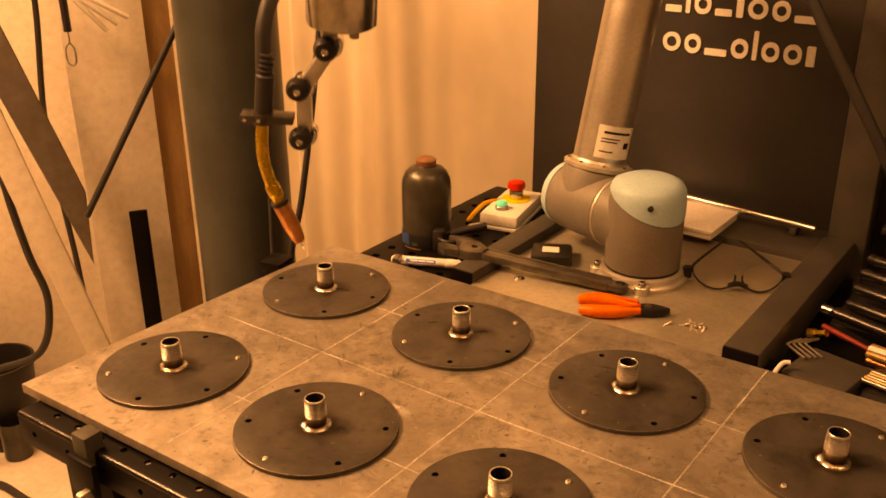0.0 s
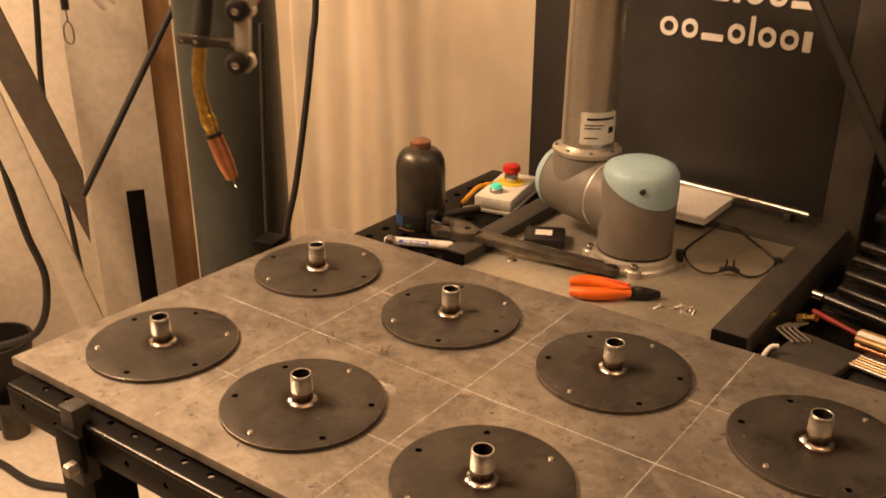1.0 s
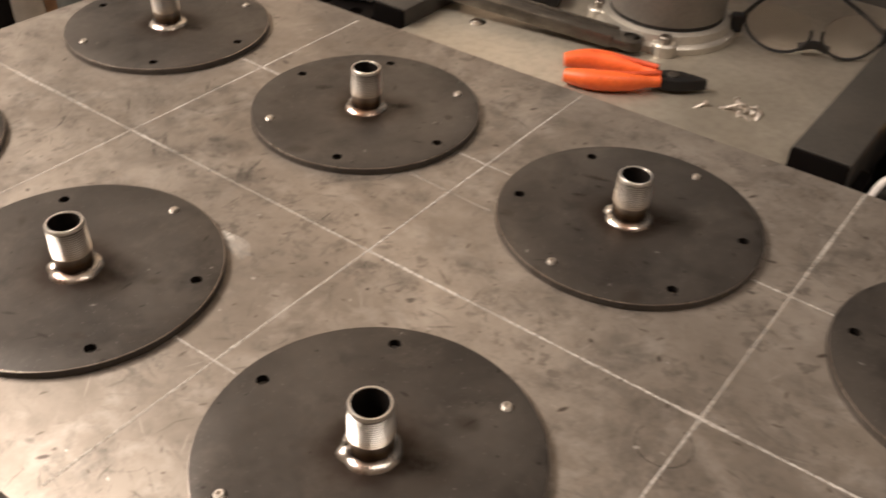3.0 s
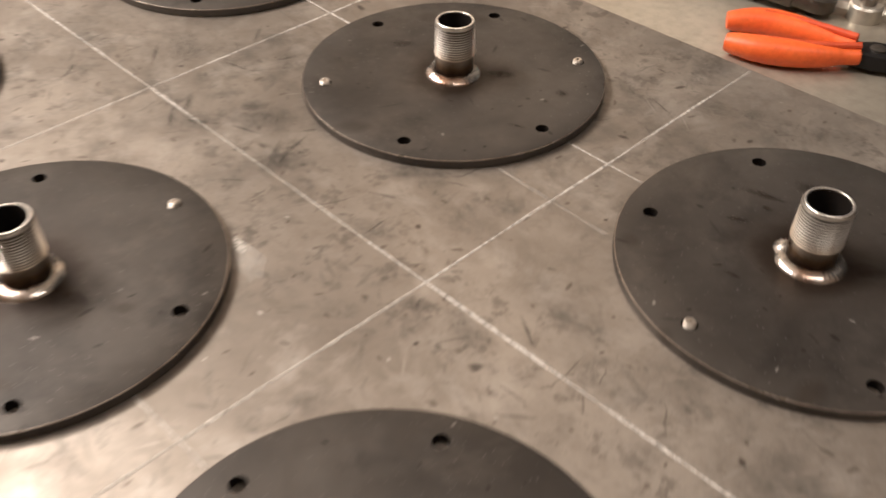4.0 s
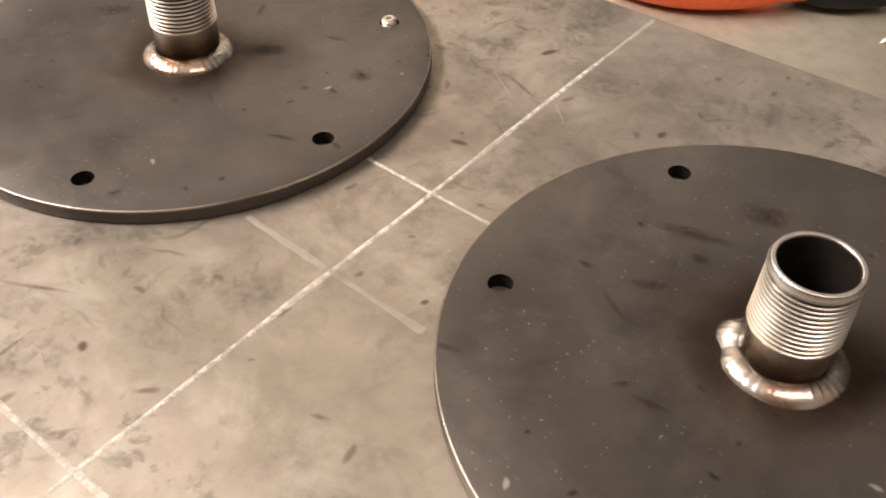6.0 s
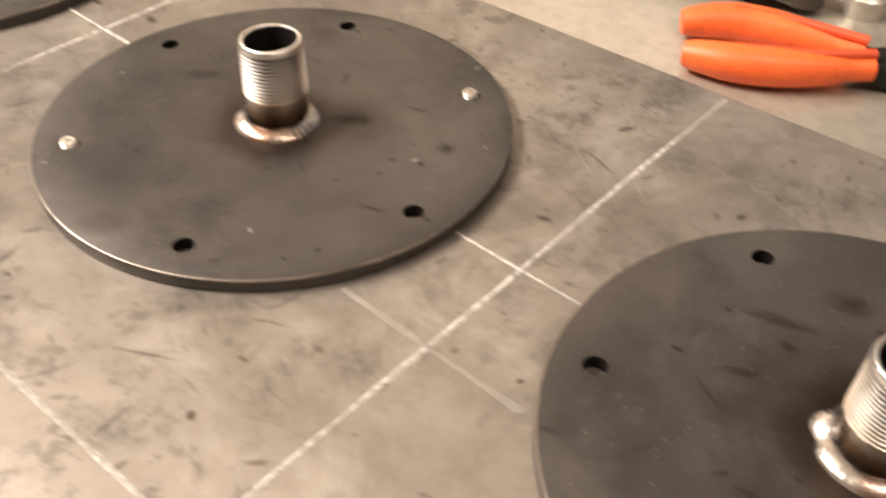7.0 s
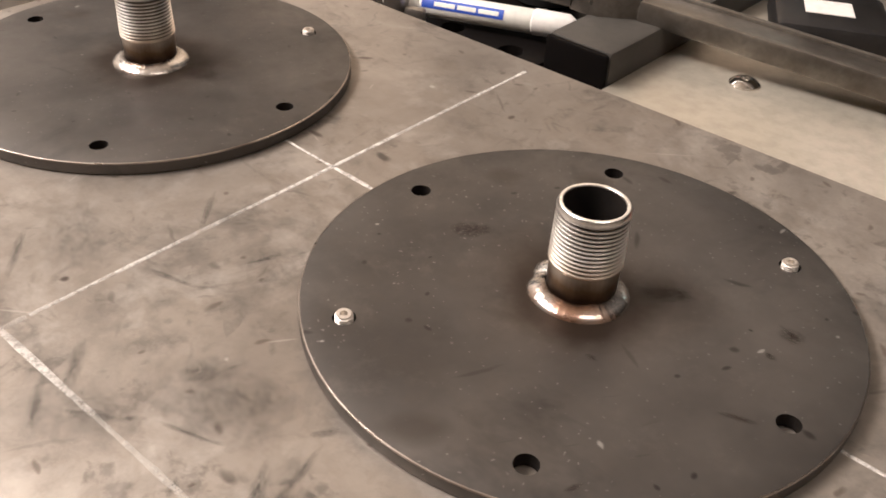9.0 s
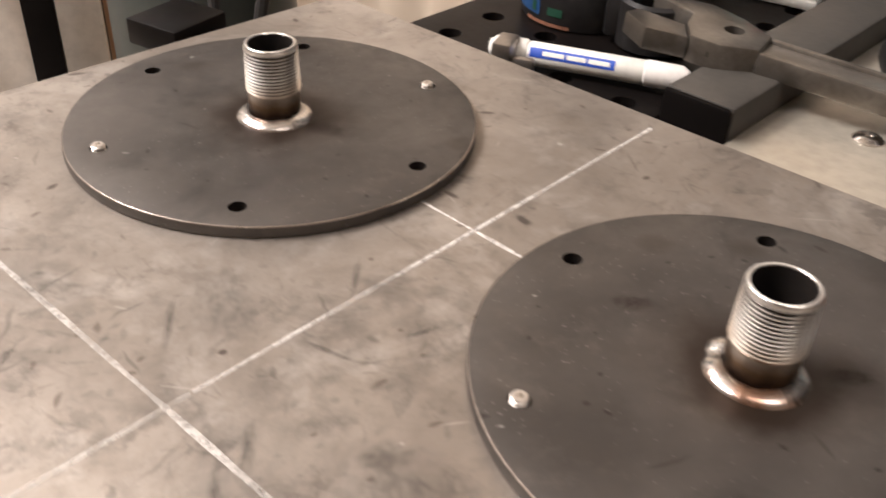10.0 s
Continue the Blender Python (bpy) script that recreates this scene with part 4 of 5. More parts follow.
    elbow = lathe([(0.0, -0.06), (0.05, -0.058), (0.052, -0.05), (0.052, 0.05), (0.046, 0.06), (0, 0.062)], 40, frame_of((0, 0, 0.425), (0, 0, 1), (1, 0, 0)))
    part("elbow_housing", elbow, "arm", up)
    fore = new("forearm")
    fore.parent = r
    part("forearm_joint", lathe([(0, -0.05), (0.046, -0.048), (0.048, -0.04), (0.048, 0.045), (0, 0.05)], 36, frame_of((0, 0, 0), (0, 0, 1), (1, 0, 0))), "arm", fore)
    part("forearm_tube", lathe([(0.037, 0.02), (0.037, 0.40)], 36), "tube", fore)
    part("wrist_housing", lathe([(0, 0.36), (0.04, 0.365), (0.042, 0.37), (0.042, 0.45), (0.03, 0.465), (0, 0.47)], 36), "arm", fore)
    return r, up, fore


def torch():
    """Own space: the end of the gas nozzle at the origin, x to the side, y away, z up."""
    t = thing("welding_torch", "welding torch with copper nozzle, brass neck and steel bracket links", "welding torch")
    tip = Vector((0, 0, 0))
    collar = Vector((-0.027, 0, 0.0635))
    d = (tip - collar).normalized()
    part("nozzle", lathe([(0.0118, 0), (0.0122, 0.004), (0.0122, 0.045), (0.0098, 0.062), (0.0088, 0.069), (0.0068, 0.0692), (0.0066, 0.05), (0, 0.05)], 28, along(collar, tip)), "copper", t, "worn copper gas nozzle")
    part("contact_tip", rod(tip - d * 0.01, tip + d * 0.003, 0.0032, 12), "copper", t)
    wire = part("wire", rod(tip + d * 0.003, tip + d * 0.011 + Vector((0.001, 0, -0.002)), 0.0007, 8), "chrome", t)
    part("hot_end", lathe([(0, -0.0011), (0.0009, -0.0006), (0.0011, 0), (0.0008, 0.0008), (0, 0.0011)], 10, Matrix.Translation(tip + d * 0.012 + Vector((0.001, 0, -0.002)))), "hot", wire, "small glowing end of the welding wire")
    part("insulator", lathe([(0.0128, -0.0025), (0.0132, 0), (0.0128, 0.0035)], 24, along(collar - d * 0.002, tip)), "dark", t)
    part("neck", sweep([collar - d * 0.003, (-0.037, 0, 0.09), (-0.0465, 0, 0.125), (-0.0495, 0, 0.155), (-0.0475, 0, 0.19), (-0.044, 0, 0.21)], 0.0088, 20, 8), "brass", t, "curved brass torch neck")
    part("neck_sleeve", lathe([(0.0098, 0), (0.0108, 0.002), (0.0108, 0.018), (0.0098, 0.02)], 24, along((-0.0385, 0, 0.094), (-0.029, 0, 0.07))), "brass", t)
    clamp = box(-0.076, -0.004, -0.012, 0.012, 0.1965, 0.2085, 0.002)
    add_lathe(clamp, [(0.0145, 0.1945), (0.015, 0.196), (0.015, 0.2095), (0.014, 0.211)], 28, pose(-0.0465, 0, 0))
    part("clamp", clamp, "oxide", t, "dark steel torch clamp")
    for x in (-0.069, -0.05):
        part("clamp_screw", lathe([(0.0028, 0), (0.0028, 0.004), (0, 0.0045)], 10, pose(x, -0.012, 0.2025, 90)), "chrome", t)
    hose = part("hose", sweep([(-0.0445, 0, 0.205), (-0.043, 0, 0.25), (-0.043, 0.004, 0.3), (-0.042, 0.014, 0.335), (-0.032, 0.034, 0.37), (-0.005, 0.062, 0.4), (0.045, 0.085, 0.425), (0.09, 0.09, 0.46)], 0.0108, 18, 10), "rubber", t, "black ribbed torch hose")
    part("grip_sleeve", rod((-0.0455, 0, 0.21), (-0.041, 0, 0.268), 0.0128, 22, None, 0.002), "rubber", hose)
    for k in range(4):
        part("rib", lathe([(0.0107, -0.0014), (0.0117, -0.0007), (0.0117, 0.0007), (0.0107, 0.0014)], 18, along((-0.0408 + 0.0009 * k, 0.0003 * k, 0.274 + 0.0075 * k), (-0.0385 + 0.0009 * k, 0.0003 * k, 0.296 + 0.0075 * k))), "rubber", hose)
    joints = [Vector((0.006, 0, 0.177)), Vector((0.004, 0, 0.252)), Vector((0.041, 0, 0.312))]
    for a, b in zip(joints, joints[1:]):
        m = along(a + Vector((0.006, 0.006, 0)), b + Vector((0.006, 0.006, 0)))
        n = (b - a).length
        link = part("link", box(-0.0128, 0.0128, -0.0105, 0.0085, 0.008, n - 0.008, 0.0025, m), "castalu", t, "bright steel bracket link")
        part("red_mark", box(-0.005, 0.005, -0.0115, -0.0107, 0.018, 0.029, 0.0, m), "red", link)
    for j in joints:
        k = part("joint", lathe([(0.0145, 0), (0.0155, 0.002), (0.0155, 0.024), (0.0145, 0.026)], 28, pose(j.x + 0.006, -0.004, j.z, -90)), "chrome", t)
        part("knob", lathe([(0.0150, 0), (0.0165, 0.003), (0.016, 0.012), (0.0125, 0.018), (0.0055, 0.0195), (0.005, 0.0165), (0, 0.0165)], 28, pose(j.x, -0.004, j.z, 90)), "dark", k, "round black clamping knob")
        part("knob_screw", lathe([(0.0048, 0), (0.0048, 0.0195), (0.003, 0.0205), (0.0028, 0.018), (0, 0.018)], 14, pose(j.x, -0.004, j.z, 90)), "chrome", k)
    part("arm_link", box(-0.012, 0.012, -0.006, 0.014, 0.0, 0.04, 0.002, along((0.046, 0.004, 0.322), (0.056, 0.006, 0.36))), "toolsteel", t)
    flange = lathe([(0.045, 0.343), (0.0465, 0.345), (0.0465, 0.42), (0.044, 0.425)], 40, pose(0.06, 0.01, 0))
    mount = part("tool_flange", flange, "chrome", t, "bright machined tool flange")
    part("flange_bolt", lathe([(0.0065, 0.33), (0.0065, 0.342), (0, 0.3425)], 6, pose(0.078, -0.01, 0)), "toolsteel", mount)
    part("flange_bolt", lathe([(0.0045, 0), (0.0045, 0.008), (0, 0.0085)], 10, pose(0.107, 0.01, 0.385, 0, 90)), "toolsteel", mount)
    for o in t.children_recursive:
        o.data.transform(Matrix.Diagonal((1, 1, 0.97, 1)))
    return t


# ---- things on the cart ----
def gas_bottle():
    b = thing("steel_bottle", "small dark oiled steel bottle with a rusty cap", "bottle", pose(-0.021, 0.279, 0.8803))
    part("body", lathe([(0.037, 0), (0.040, 0.003), (0.040, 0.098), (0.0385, 0.111), (0.034, 0.122), (0.027, 0.129), (0.017, 0.133), (0.016, 0.135)], 48), "oxide", b)
    part("cap", lathe([(0.0155, 0.134), (0.0165, 0.136), (0.0165, 0.143), (0.013, 0.1455), (0, 0.146)], 24), "rust", b, "rusty screw cap")
    part("foot_band", lathe([(0.0402, 0.0005), (0.0406, 0.002), (0.0406, 0.024), (0.0402, 0.026)], 48), "dark", b, "dark oily band round the foot")
    for a0, a1, z0, z1, paint, what in ((212, 262, 0.006, 0.026, "bluetape", "blue label remnant"), (253, 258, 0.008, 0.014, "green_print", "small green print"), (271, 285, 0.008, 0.013, "green_print", "small green print"), (246, 292, 0.001, 0.0032, "rust", "rust-coloured stain")):
        bm = bmesh.new()
        r = 0.0409 if paint != "green_print" else 0.0411
        rows = [[bm.verts.new((r * math.cos(a), r * math.sin(a), z)) for z in (z0, z1)] for a in (radians(a0 + (a1 - a0) * k / 10) for k in range(11))]
        for p, q in zip(rows, rows[1:]):
            bm.faces.new((p[0], q[0], q[1], p[1]))
        part("label_patch", bm, paint, b, what)
    for o in b.children:
        o.data.transform(Matrix.Diagonal((1.07, 1.07, 1.06, 1)))


def spool_clamp():
    c = thing("pipe_clamp", "black round pipe clamp with a handle", "clamp", pose(0.043, 0.262, 0.8803, 0, 0, 20))
    part("ring", lathe([(0.02, 0), (0.023, 0.002), (0.023, 0.03), (0.0205, 0.032), (0.018, 0.03), (0.018, 0.002)], 28), "dark", c)
    part("pad", box(-0.03, -0.012, -0.01, 0.01, 0.004, 0.042, 0.003), "dark", c)
    part("handle", rod((0.0, 0.0, 0.036), (0.055, 0.03, 0.045), 0.0065, 14, None, 0.002), "dark", c)


def stop_box():
    s = thing("stop_box", "cream switch box with red stop button and green lamp", "switch box", pose(0.037, 0.466, 0.8803, 0, 0, 12))
    part("foot", box(-0.037, 0.037, -0.075, 0.075, 0.0, 0.007, 0.002), "white", s)
    part("case", box(-0.036, 0.036, -0.074, 0.074, 0.0075, 0.03, 0.004), "white", s)
    part("yellow_disc", lathe([(0.027, 0), (0.027, 0.0015), (0, 0.0016)], 32), "yellow", s, "yellow ring under the stop button", pose(0.0, 0.02, 0.03))
    stop = part("stop_button", lathe([(0.011, 0), (0.012, 0.006), (0.0115, 0.018), (0.0165, 0.021), (0.0172, 0.025), (0.015, 0.032), (0.009, 0.0345), (0, 0.035)], 32), "red", s, "red mushroom stop button", pose(0.0, 0.02, 0.0317))
    part("button_neck", lathe([(0.0125, 0.0), (0.0132, 0.002), (0.0132, 0.014), (0.0125, 0.016)], 24), "chrome", stop)
    lamp = part("lamp_ring", lathe([(0.012, 0), (0.012, 0.006), (0.0108, 0.0075), (0, 0.0075)], 28), "toolsteel", s, "", pose(-0.006, -0.04, 0.03))
    part("lamp_lens", lathe([(0.0102, 0), (0.0102, 0.005), (0.0085, 0.0075), (0, 0.008)], 24), "green", lamp, "lit green signal lamp", pose(0, 0, 0.0077))


def amber_lead():
    tagged(part("amber_lead", sweep([(-0.015, 0.40, 0.886), (0.004, 0.375, 0.9), (-0.002, 0.43, 0.91), (0.01, 0.47, 0.908), (0.016, 0.52, 0.9), (0.0, 0.56, 0.888)], 0.0038, 10), "amber"), "coiled amber cable beside the switch box", "cable")
    tagged(part("cable_tie", sweep([(0.012, 0.372, 0.886), (0.022, 0.35, 0.896), (0.035, 0.352, 0.9), (0.03, 0.375, 0.893), (0.014, 0.38, 0.886)], 0.005, 10), "paper"), "pale looped cable end", "cable")


def marker():
    m = thing("paint_marker", "white paint marker pen with blue print and a steel clip", "marker pen")
    a, b = Vector((-0.008, 0.171, 0.8885)), Vector((0.098, 0.214, 0.8905))
    at = along(a, b)
    n = (b - a).length
    part("barrel", lathe([(0.0066, 0.02), (0.0072, 0.0215), (0.0072, n - 0.026), (0.0066, n - 0.025)], 24, at), "white", m)
    part("end_cap", lathe([(0.0045, -0.004), (0.0074, 0.0), (0.0078, 0.004), (0.0078, 0.018), (0.0068, 0.0195)], 24, at), "white", m)
    part("front_cap", lathe([(0.0068, n - 0.025), (0.0078, n - 0.024), (0.0074, n - 0.004), (0.0048, n), (0, n)], 24, at), "paper", m)
    bm = bmesh.new()
    rows = [[bm.verts.new(at @ Vector((0.00735 * math.cos(a), 0.00735 * math.sin(a), z))) for z in (0.022, 0.073)] for a in (radians(128 + 46 * k / 8) for k in range(9))]
    for p, q in zip(rows, rows[1:]):
        bm.faces.new((p[0], q[0], q[1], p[1]))
    band_part = part("blue_print", bm, "blue", m, "blue printed band")
    for z0, z1 in ((0.03, 0.043), (0.0445, 0.056), (0.0575, 0.07)):
        bm = bmesh.new()
        rows = [[bm.verts.new(at @ Vector((0.00743 * math.cos(a), 0.00743 * math.sin(a), z))) for z in (z0, z1)] for a in (radians(141 + 20 * k / 4) for k in range(5))]
        for p, q in zip(rows, rows[1:]):
            bm.faces.new((p[0], q[0], q[1], p[1]))
        part("print_bar", bm, "white", band_part)
    clip = thing("wire_clip", "small dark steel clip beside the marker pen", "clip", pose(0.004, 0.163, 0.8803, 0, 0, 22))
    part("jaw", box(-0.006, 0.006, -0.008, 0.012, 0.0, 0.019, 0.002), "toolsteel", clip)
    part("tail", box(0.007, 0.02, -0.007, -0.001, 0.0, 0.012, 0.002), "toolsteel", clip)


def wrench():
    w = thing("adjustable_wrench", "long worn steel adjustable wrench lying over the bar", "wrench")
    a, b = Vector((0.075, 0.236, 0.9075)), Vector((0.352, 0.287, 0.891))
    d = (b - a).normalized()
    x = d
    z = Vector((0, 0, 1)) - d * d.z
    m = frame_of(a, x, z)
    n = (b - a).length
    grip = bmesh.new()
    add_box(grip, 0.045, n, -0.0125, 0.0125, -0.0055, 0.0045, 0.003, m)
    part("handle", grip, "wrench", w)
    for y in (-0.014, 0.0095):
        part("handle_rim", box(0.05, n - 0.02, y, y + 0.0045, -0.0065, 0.0068, 0.002, m), "wrench", w)
    outline = [(0.05, -0.012), (0.05, 0.012), (0.03, 0.026), (0.008, 0.034), (-0.022, 0.03), (-0.026, 0.022), (0.002, 0.012), (0.004, -0.004), (0.012, -0.02), (0.03, -0.022)]
    head = punched(outline, [(0.03, 0.004, 0.006)], -0.008, 0.008, 0.002)
    bmesh.ops.transform(head, matrix=m, verts=head.verts)
    part("head", head, "wrench", w)
    jaw = punched([(0.012, -0.021), (0.004, -0.0045), (-0.026, -0.002), (-0.03, -0.012), (-0.012, -0.026)], [], -0.0065, 0.0065, 0.0015)
    bmesh.ops.transform(jaw, matrix=m, verts=jaw.verts)
    part("moving_jaw", jaw, "wrench", w)
    part("worm", rod(m @ Vector((0.02, -0.016, 0.0)), m @ Vector((0.034, -0.006, 0.0)), 0.0078, 14, None, 0.001), "oxide", w)
    part("end_ring", lathe([(0.008, -0.0062), (0.0125, -0.005), (0.0125, 0.005), (0.008, 0.0062)], 24, m @ pose(n - 0.004, 0, 0), close=False), "wrench", w)


def tape_measure():
    t = thing("tape_measure", "black boxy tape measure with a pale label", "tape measure", pose(0.198, 0.336, PLATE, 0, 0, 28))
    part("case", box(-0.034, 0.034, -0.031, 0.031, 0.0, 0.019, 0.006), "dark", t)
    part("label", box(-0.016, 0.012, -0.012, 0.01, 0.019, 0.0194), "paper", t, "pale blank label")
    part("hook", box(0.032, 0.036, -0.008, 0.008, 0.002, 0.012, 0.0008), "toolsteel", t)


def pliers():
    p = thing("cutting_pliers", "cutting pliers with bright orange grips and dark jaws", "pliers")
    tail, tip = Vector((0.325, 0.195, PLATE)), Vector((0.447, 0.257, PLATE))
    m = frame_of(tail, tip - tail, (0, 0, 1))
    grip = lambda u: 0.0062 + 0.0036 * math.sin(math.pi * min(1, u * 1.15)) ** 0.7
    for s, pts in ((1, [(0.0, 0.0195, 0.009), (0.025, 0.0235, 0.0105), (0.055, 0.019, 0.0105), (0.088, 0.008, 0.0105)]), (-1, [(0.003, -0.0125, 0.009), (0.03, -0.018, 0.0105), (0.06, -0.0145, 0.0105), (0.09, -0.006, 0.0105)])):
        bm = sweep([m @ Vector(q) for q in pts], grip, 16, 8, None, 1.0)
        part("grip", bm, "orange", p, "bright orange plastic grip")
        inset = sweep([m @ (Vector(q) + Vector((0, -0.001 * s, 0.0072))) for q in pts[1:]], 0.0026, 10, 6)
        part("grip_inlay", inset, "inlay", p, "darker orange-red grip inlay")
    head = punched([(0.082, 0.0085), (0.092, 0.0095), (0.1, 0.0125), (0.11, 0.0118), (0.121, 0.0075), (0.133, 0.0018), (0.134, -0.001), (0.121, -0.0065), (0.11, -0.0105), (0.1, -0.0115), (0.092, -0.0095), (0.082, -0.0085)], [], 0.004, 0.0145, 0.002)
    bmesh.ops.transform(head, matrix=m, verts=head.verts)
    part("jaw", head, "dark", p, "dark steel cutting jaws")
    part("pivot", lathe([(0.0055, 0.0144), (0.0055, 0.0158), (0.0035, 0.0164), (0, 0.0164)], 18, m @ pose(0.102, 0, 0)), "toolsteel", p)


def loose_screws():
    spots = [(0.455, 0.234, 60), (0.478, 0.243, 20), (0.484, 0.252, -30), (0.489, 0.245, 75), (0.476, 0.254, 130), (0.494, 0.256, 10), (0.486, 0.238, 160), (0.5, 0.25, 100), (0.482, 0.247, 45), (0.497, 0.243, -60)]
    for n, (x, y, a) in enumerate(spots):
        s = thing("small_screw", "small bright loose screw lying on the plate", "screw", pose(x, y, PLATE + 0.0026 + (0.003 if n in (4, 8) else 0), 0, 90 - 12, a), "loose screws on the plate")
        prof = [(0.0004, -0.013), (0.0012, -0.011)]
        for k in range(6):
            prof += [(0.0016, -0.0105 + 0.0016 * k), (0.0011, -0.0097 + 0.0016 * k)]
        part("shank", lathe([*prof, (0.0013, -0.0005)], 8), "screw", s)
        part("head", lathe([(0.0013, -0.0006), (0.003, 0.0), (0.003, 0.0008), (0.002, 0.0018), (0, 0.002)], 12), "screw", s)


def glasses():
    wdir = Vector((0.905, 0.425, 0)).normalized()
    back = Vector((-wdir.y, wdir.x, 0))
    g = thing("safety_glasses", "clear safety glasses with a thin dark frame, lying open", "glasses", frame_of((0.494, 0.397, PLATE), wdir, (0, 0, 1)))
    for s in (-1, 1):
        # lens as a gently bowed oval
        bm = bmesh.new()
        rows = []
        for i in range(7):
            f = i / 6
            row = []
            for k in range(28):
                a = 2 * math.pi * k / 28
                x, z = 0.031 * f * math.cos(a), 0.0205 * f * math.sin(a)
                x *= 1 - 0.12 * math.sin(a) * s * math.cos(a)
                row.append(bm.verts.new((s * 0.0365 + x, 0.028 * (abs(s * 0.0365 + x) / 0.0755) ** 2 + 0.35 * z, 0.0235 + z)))
            rows.append(row)
        for a, b in zip(rows[1:], rows[2:]):
            for k in range(28):
                bm.faces.new((a[k], a[(k + 1) % 28], b[(k + 1) % 28], b[k]))
        bm.faces.new(rows[1])
        bmesh.ops.delete(bm, geom=rows[0], context="VERTS")
        bmesh.ops.recalc_face_normals(bm, faces=bm.faces[:])
        bmesh.ops.solidify(bm, geom=bm.faces[:], thickness=0.0016)
        lens = part("lens", bm, "glass", g, "clear curved lens")
        lens.visible_shadow = False
        rim = [(s * 0.0365 + 0.0315 * math.cos(a), 0.028 * (abs(s * 0.0365 + 0.0315 * math.cos(a)) / 0.0755) ** 2 + 0.35 * 0.021 * math.sin(a), 0.0235 + 0.021 * math.sin(a)) for a in (radians(170 + 200 * k / 12) for k in range(13))]
        part("lower_rim", sweep(rim, 0.0016, 8, 3), "dark", g)
        hinge = Vector((s * 0.0745, 0.03, 0.016))
        part("hinge", box(-0.006, 0.006, -0.008, 0.007, -0.01, 0.008, 0.002, Matrix.Translation(hinge)), "dark", g)
        part("temple", sweep([hinge, hinge + Vector((-s * 0.018, 0.032, 0.006)), hinge + Vector((-s * 0.042, 0.068, 0.012)), hinge + Vector((-s * 0.062, 0.1, 0.017))], lambda u: 0.0027 - 0.0009 * u, 8, 6), "dark", g)
    part("bridge", sweep([(-0.014, 0.002, 0.008), (0, 0.0, 0.013), (0.014, 0.002, 0.008)], 0.0045, 8, 6), "dark", g)


def paper_box():
    b = thing("white_carton", "flat white cardboard carton on the cart's cross bar", "box", pose(0.303, 0.6, 0.8945, 0, 0, -1))
    part("tray", box(-0.1, 0.092, -0.061, 0.061, 0.0, 0.01, 0.001), "paper", b)
    part("lid", box(-0.102, 0.094, -0.063, 0.063, 0.0103, 0.0165, 0.001), "paper", b)


def steel_rod():
    tagged(part("steel_rod", rod((0.2, 0.679, 0.9142), (0.537, 0.645, 0.9142), 0.0058, 16, None, 0.001), "chrome"), "bright round steel rod along the black board", "rod")
    for x in (0.24, 0.5):
        tagged(part("rod_rest", box(x - 0.006, x + 0.006, 0.64, 0.684, 0.8944, 0.9084, 0.001), "bar"), "small dark block under the steel rod", "block")


def sign_board():
    s = thing("black_board", "black board with pale sign shapes behind the robot", "board", pose(0, 0, 0))
    part("panel", box(-0.062, 0.548, 0.702, 0.716, 0.0, 2.3, 0.002), "board", s)
    def shape(x0, x1, z0, z1, ring):
        if ring:
            bm = punched(rounded(x0, x1, z0, z1, min(x1 - x0, z1 - z0) * 0.48, 6), [((x0 + x1) / 2, (z0 + z1) / 2, min(x1 - x0, z1 - z0) * 0.28)], 0, 0.002)
        else:
            bm = punched(rounded(x0, x1, z0, z1, 0.002, 3), [], 0, 0.002)
        bmesh.ops.transform(bm, matrix=pose(0, 0.7015, 0, 90), verts=bm.verts)
        part("sign_shape", bm, "sign", s, "pale flat sign shape")
    x = SIGN[0]
    for w, ring, tall in ((0.034, 1, 0), (0.03, 1, 0), (0.04, 0, 0), (0.03, 1, 0), (0.008, 0, 1), (0.03, 1, 1), (0.03, 1, 0), (0.014, 0, 0)):
        shape(x, x + w, SIGN[1], SIGN[1] + (0.05 if tall and not ring else 0.034 if not (w == 0.04) else 0.012), ring)
        x += w + 0.008
    x = SIGN[0]
    for w, ring in ((0.03, 0), (0.008, 0), (0.03, 1), (0.03, 0), (0.012, 0), (0.034, 1), (0.03, 1), (0.04, 0)):
        shape(x, x + w, SIGN[2], SIGN[2] + (0.034 if ring or w < 0.02 else 0.012), ring)
        x += w + 0.008


SIGN = (0.207, 1.175, 1.245)


